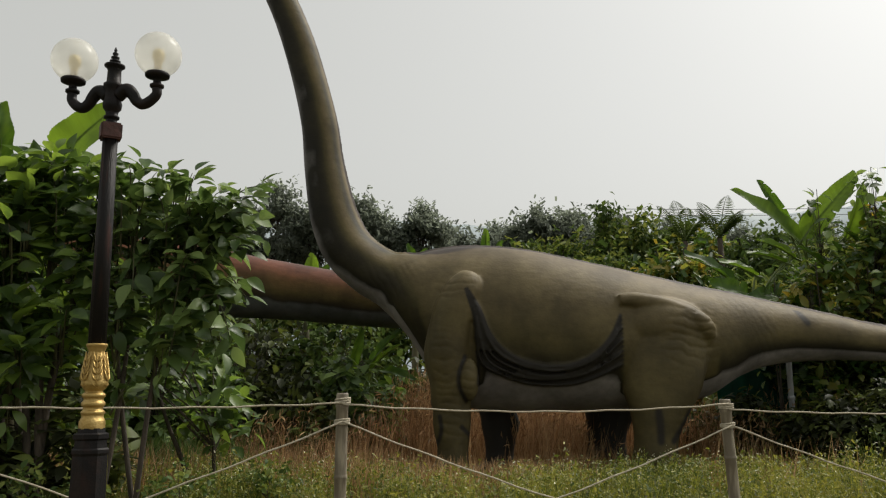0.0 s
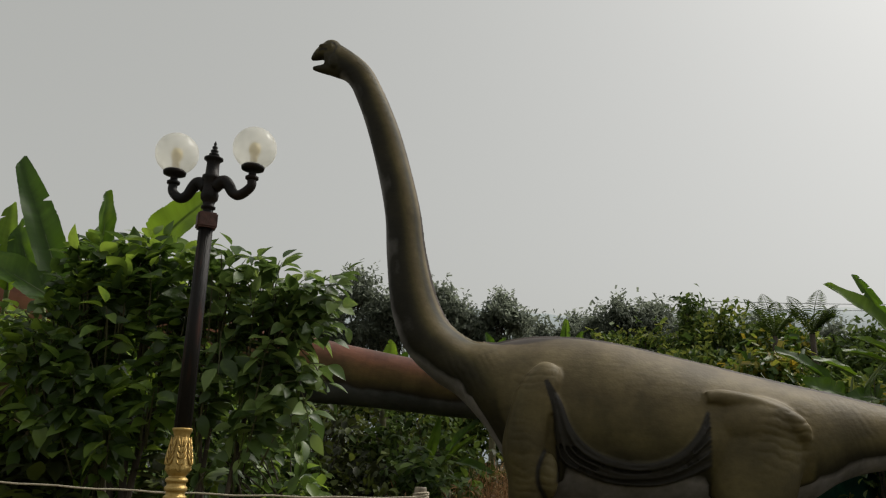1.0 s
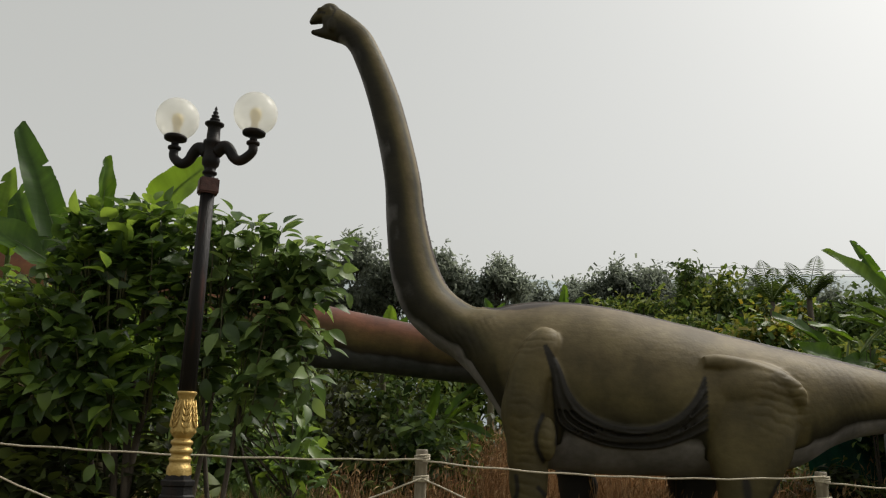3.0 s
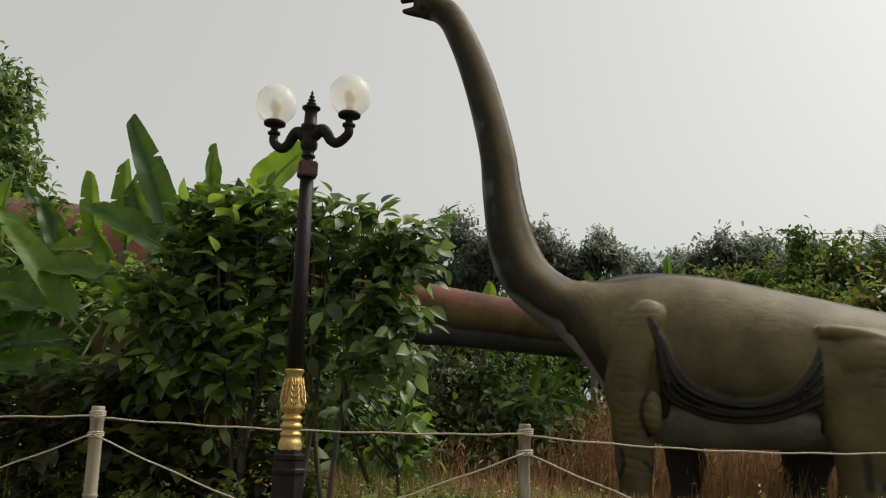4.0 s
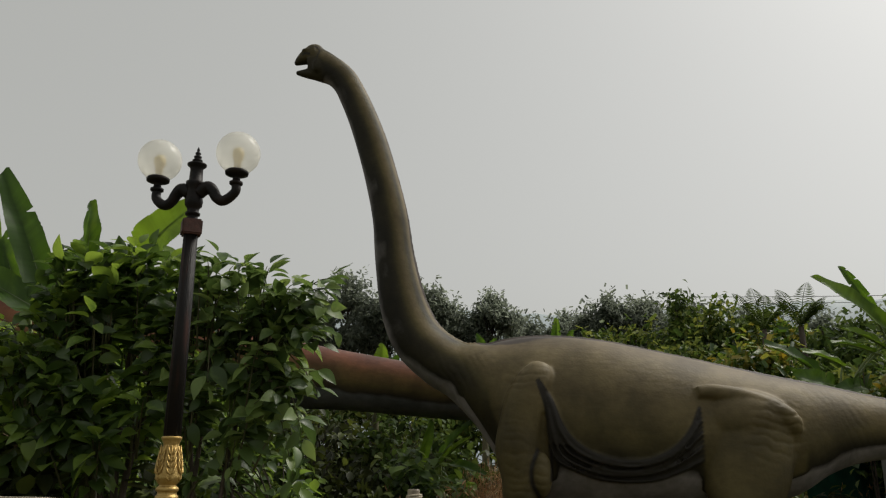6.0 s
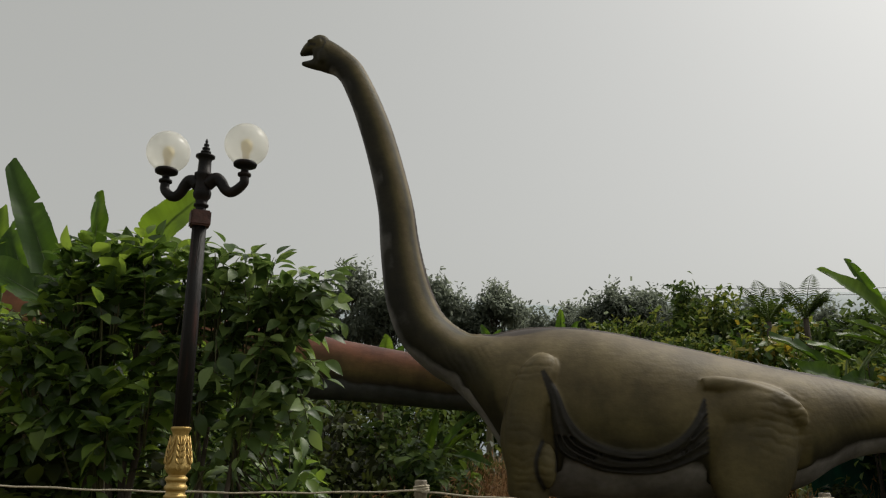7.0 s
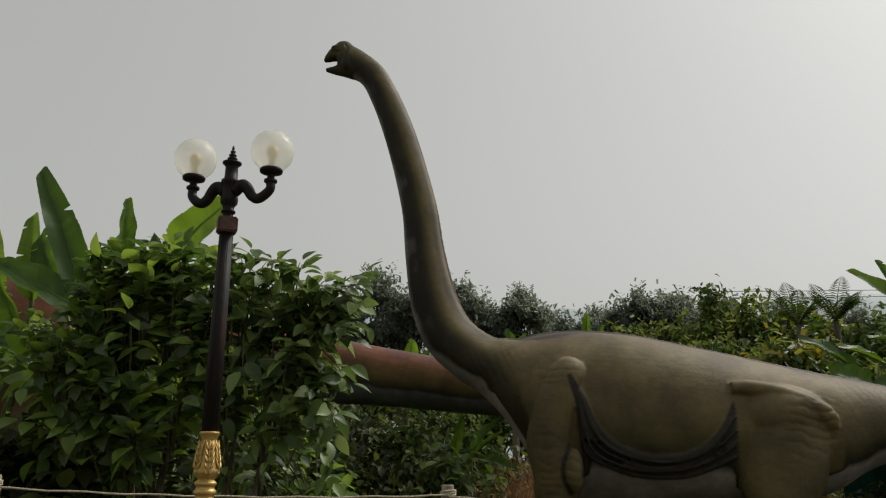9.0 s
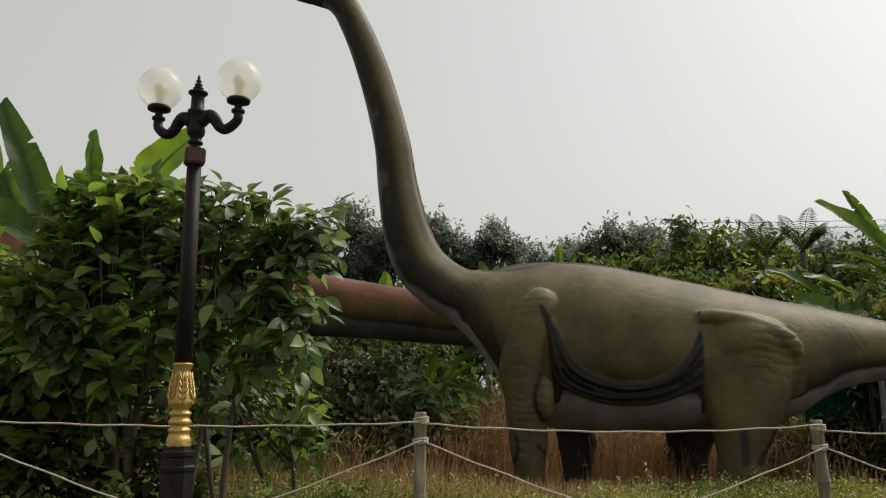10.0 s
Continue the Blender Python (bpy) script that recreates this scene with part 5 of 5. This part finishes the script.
banana("small banana plant under the red tail", (-1.5, 17.6, 0), 1.3, [
    ((-1.92, 17.0, 1.75), (-1.62, 16.85, 2.62), 0.24, (0.4, -1, 0.2)), ((-1.5, 17.0, 1.75), (-0.85, 16.7, 2.25), 0.30, (0, -0.7, 1)), ((-1.3, 17.0, 1.75), (-0.55, 16.7, 1.55), 0.30, (0, -0.6, 1)),
    ((-1.5, 17.1, 1.9), (-0.75, 16.9, 2.6), 0.28, (0, -0.8, 0.8)), ((-1.4, 16.9, 1.5), (-0.8, 16.6, 1.2), 0.28, (0, -0.6, 1))], 8, dry=1)
banana("banana plant showing a bright leaf over the statue's back", (1.3, 23.2, 0), 4.4, [
    ((1.27, 23.0, 4.6), (1.27, 22.75, 5.83), 0.38), ((1.10, 23.0, 4.5), (1.66, 22.75, 5.49), 0.3)], 9)
banana("banana plant showing leaf tips behind the statue's neck", (-0.8, 23.2, 0), 4.3, [
    ((-0.73, 23.0, 4.7), (-1.03, 22.75, 5.39), 0.33), ((-0.8, 23.0, 4.6), (-0.45, 22.75, 5.3), 0.3)], 10)
banana("banana plant showing a leaf tip over the red tail", (-3.2, 19.2, 0), 3.5, [
    ((-3.11, 19.0, 3.7), (-2.99, 18.75, 4.5), 0.42), ((-3.2, 19.0, 3.6), (-2.6, 18.8, 4.2), 0.4)], 11)


# ---- palms, pipe and net behind the tail ----
def palm(base, height, fronds, length, seed):
    rng = np.random.default_rng(seed)
    root = empty("palm", base, "slender palm with feathery arching fronds", "palm", "palms in the hedge")
    bm = bmesh.new()
    tube(bm, [(0, 0, -0.1), (0.05, 0, height * 0.5), (0, 0, height)], [0.14, 0.11, 0.09], 8, 3)
    part("trunk", bm, M_BARK, root)
    for k in range(fronds):
        a = rng.uniform(0, 2 * math.pi)
        rise = rng.uniform(1.2, 2.3)
        s = np.linspace(0, 1, 22)
        out = s * length * 0.85
        spine = np.column_stack([np.cos(a) * out, np.sin(a) * out, height + length * (rise * s - (0.35 + 0.30 * rise) * s * s)])
        t = np.gradient(spine, axis=0)
        side = np.cross(t, [0, 0, 1])
        side /= np.linalg.norm(side, axis=1, keepdims=True)
        n = len(s)
        size = length * 0.30 * np.sin(np.pi * np.clip(s * 0.9 + 0.1, 0, 1)) + 0.05
        ch = [scatter(OVATE_LOW, spine, t * 6 + w * side + [0, 0, -0.15], np.tile([0.0, 0, 1.0], (n, 1)) + rng.normal(size=(n, 3)) * 0.2, size, size * 0.10) for w in (-1, 1)]
        v, q = merge(ch)
        fr = new("frond", array_mesh("frond", v, q, M_LEAF_MID))
        fr.parent = root
        bm = bmesh.new()
        tube(bm, [tuple(p) for p in spine[::3]], [0.02 * (1 - 0.8 * i / 7) for i in range(8)], 5)
        part("rib", bm, M_RIB, fr)


palm((8.1, 27.0, 0), 6.2, 14, 1.0, 3)
palm((9.1, 26.5, 0), 6.2, 14, 1.0, 4)


def build_pipe_and_net():
    root = empty("pipe_post", (6.27, 15.0, 0), "plain grey steel pipe standing upright among shrubs", "post")
    bm = bmesh.new()
    lathe(bm, [(0.05, -0.1), (0.05, 2.6), (0.042, 2.62)], 14)
    part("pipe", bm, M_STEEL, root)
    bm = bmesh.new()
    lathe(bm, [(0.062, 1.15), (0.062, 1.22)], 14)
    part("clamp", bm, M_STEEL, root)
    bm = bmesh.new()
    rows = [[bm.verts.new((5.1 + 0.10 * i, 15.35 + 0.06 * math.sin(i * 1.3) + 0.03 * j, 0.7 + 0.13 * j + 0.03 * math.sin(i * 0.9))) for i in range(22)] for j in range(10)]
    for a, b in zip(rows, rows[1:]):
        for i in range(21):
            bm.faces.new((a[i], a[i + 1], b[i + 1], b[i]))
    bmesh.ops.solidify(bm, geom=bm.faces[:], thickness=0.01)
    tagged(part("shade_net", bm, M_NET), "sagging teal green shade net behind shrubs", "net")


build_pipe_and_net()


# ---- grass and weeds ----
def stuff(name, chunks, material, label, category):
    v, q = merge(chunks)
    return tagged(new(name, array_mesh(name, v, q, material)), label, category, kind="stuff")


def field(rng, n, x0, x1, y0, y1, patch, keep):
    """Random places, thinned by a patchy noise."""
    p = np.column_stack([rng.uniform(x0, x1, n), rng.uniform(y0, y1, n), np.zeros(n)])
    k = np.array([noise.noise(Vector((a * patch, b * patch, 5.0))) for a, b, _ in p])
    return p[k > keep]


def low_line(p):
    """Trodden and mown growth gets lower towards the statue's feet."""
    aside = np.clip((np.abs(p[:, 0] / p[:, 1] * 13 - 0.6) - 1.0) / 1.2, 0, 1)
    return np.clip(1.40 - 0.098 * p[:, 1], 0.03, 0.6) + 0.26 * aside


def build_grass():
    rng = np.random.default_rng(5)
    # dry stand under and behind the statue
    p = field(rng, 34000, -9, 13, 14.3, 19.5, 0.45, -0.25)
    p = p[(p[:, 0] + 0.8 * rng.normal(size=len(p)) > -1.6) | (rng.random(len(p)) < 0.6)]
    p = p[(p[:, 0] + 0.8 * rng.normal(size=len(p)) < 6.2) | (rng.random(len(p)) < 0.15)]
    n = len(p)
    hgt = (0.42 + 0.72 * rng.random(n)) * (1 + 0.7 * np.array([noise.noise(Vector((a * 0.9, b * 0.9, 2.0))) for a, b, _ in p])) * (0.85 + 0.35 * np.clip((p[:, 1] - 14.3) / 2, 0, 1))
    lean = rng.normal(size=(n, 3)) * 0.16 + [0.05, 0, 1]
    hgt *= np.where(p[:, 0] < -1.6, 0.7, 1.0)
    chunks = [scatter(GRASS, p, lean, rng.normal(size=(n, 3)), hgt, hgt * 0 + 1.0)]
    top = p[::2] + lean[::2] / np.linalg.norm(lean[::2], axis=1, keepdims=True) * hgt[::2, None] * 0.95
    m = len(top)
    chunks.append(scatter(OVATE_LOW, top, rng.normal(size=(m, 3)) * 0.5 + [0.3, 0, 0.8], rng.normal(size=(m, 3)), 0.10 + 0.08 * rng.random(m), np.full(m, 0.05)))
    stuff("dry_grass", chunks, M_DRY, "tall rusty brown dry grass around the statue", "dry grass")
    # sparse dry stems in front of the legs
    p = field(rng, 3500, -8, 12, 11.8, 14.3, 0.7, -0.1)
    n = len(p)
    p = p[(p[:, 0] < 3.6) | (rng.random(n) < 0.08)]
    n = len(p)
    hgt = np.minimum(0.25 + 0.35 * rng.random(n), low_line(p) * 1.3 + 0.06)
    chunks = [scatter(GRASS, p, rng.normal(size=(n, 3)) * 0.2 + [0.05, 0, 1], rng.normal(size=(n, 3)), hgt, hgt * 0 + 0.8)]
    stuff("dry_grass", chunks, M_DRY, "sparse dry grass stems among green weeds", "dry grass")
    # dry tufts mixed into the weeds
    p = field(rng, 14000, -6, 9, 9.8, 14.3, 0.5, 0.04)
    n = len(p)
    p = p[(p[:, 0] < 3.6) | (rng.random(n) < 0.08)]
    n = len(p)
    hgt = np.minimum(0.35 + 0.5 * rng.random(n), low_line(p) * 1.4 + 0.06)
    chunks = [scatter(GRASS, p, rng.normal(size=(n, 3)) * 0.25 + [0.05, 0, 1], rng.normal(size=(n, 3)), hgt, hgt * 0 + 0.8)]
    stuff("dry_grass", chunks, M_DRY, "tufts of straw-coloured grass mixed with weeds", "dry grass")
    # rank grass in the shade below the red tail
    p = field(rng, 5000, -9, -2.8, 11.5, 18.0, 0.6, -0.2)
    n = len(p)
    hgt = 0.4 + 0.5 * rng.random(n)
    chunks = [scatter(GRASS, p, rng.normal(size=(n, 3)) * 0.3 + [0, 0, 1], rng.normal(size=(n, 3)), hgt, hgt * 0 + 1.0)]
    stuff("rank_grass", chunks, M_LEAF_MID, "dark green rank grass in the shade", "grass")
    # green weeds in front
    p = field(rng, 17000, -9, 12, 8.0, 14.2, 1.0, -0.26)
    n = len(p)
    p = p[(p[:, 0] < 5.8 + 0.4 * rng.normal(size=n)) | (rng.random(n) < 0.28)]
    n = len(p)
    hgt = (0.20 + 0.36 * rng.random(n)) * np.clip(1.5 - 0.18 * (p[:, 1] - 8), 0.42, 1.5) * (1 + 0.6 * np.array([noise.noise(Vector((a * 1.3, b * 1.3, 8.0))) for a, b, _ in p]))
    hgt = np.minimum(hgt, low_line(p) * (0.7 + 0.6 * rng.random(n)) + 0.05)
    lean = rng.normal(size=(n, 3)) * 0.22 + [0, 0, 1]
    chunks = [scatter(GRASS, p, lean, rng.normal(size=(n, 3)), hgt, hgt * 0 + 0.6)]
    ln = lean / np.linalg.norm(lean, axis=1, keepdims=True)
    flowers = []
    for j in range(9):
        s = 0.25 + 0.75 * rng.random(n)
        at = p + ln * (hgt * s)[:, None]
        out = rng.normal(size=(n, 3)) + [0, 0, 0.5]
        chunks.append(scatter(OVATE_FAR, at, out, rng.normal(size=(n, 3)) * 0.6 + [0, 0, 1], 0.020 + 0.028 * rng.random(n)))
        if j < 2:
            k = rng.random(n) < 0.36
            tip = p[k] + ln[k] * (hgt[k] * (0.85 + 0.2 * rng.random(k.sum())))[:, None] + rng.normal(size=(k.sum(), 3)) * 0.035
            flowers.append(scatter(OVATE_FAR, tip, rng.normal(size=(k.sum(), 3)), rng.normal(size=(k.sum(), 3)), 0.014 + 0.012 * rng.random(k.sum())))
    stuff("weeds", chunks, M_WEED, "low yellow-green flowering weeds covering the ground", "weeds")
    stuff("weed_flowers", flowers, M_FLOWER, "tiny whitish flower heads of the weeds", "flowers")


build_grass()


# ---- distant cables ----
def build_cables():
    for z, y in ((11.05, 44.0), (10.75, 44.2)):
        bm = bmesh.new()
        tube(bm, [(9.3 + 52 * s, y, z - 2.4 * s * (1 - s) + 1.6 * s) for s in np.linspace(0, 1, 14)], 0.016, 5)
        tagged(part("power_cable", bm, M_WIRE), "thin black overhead power cable", "cable", "overhead cables")


build_cables()
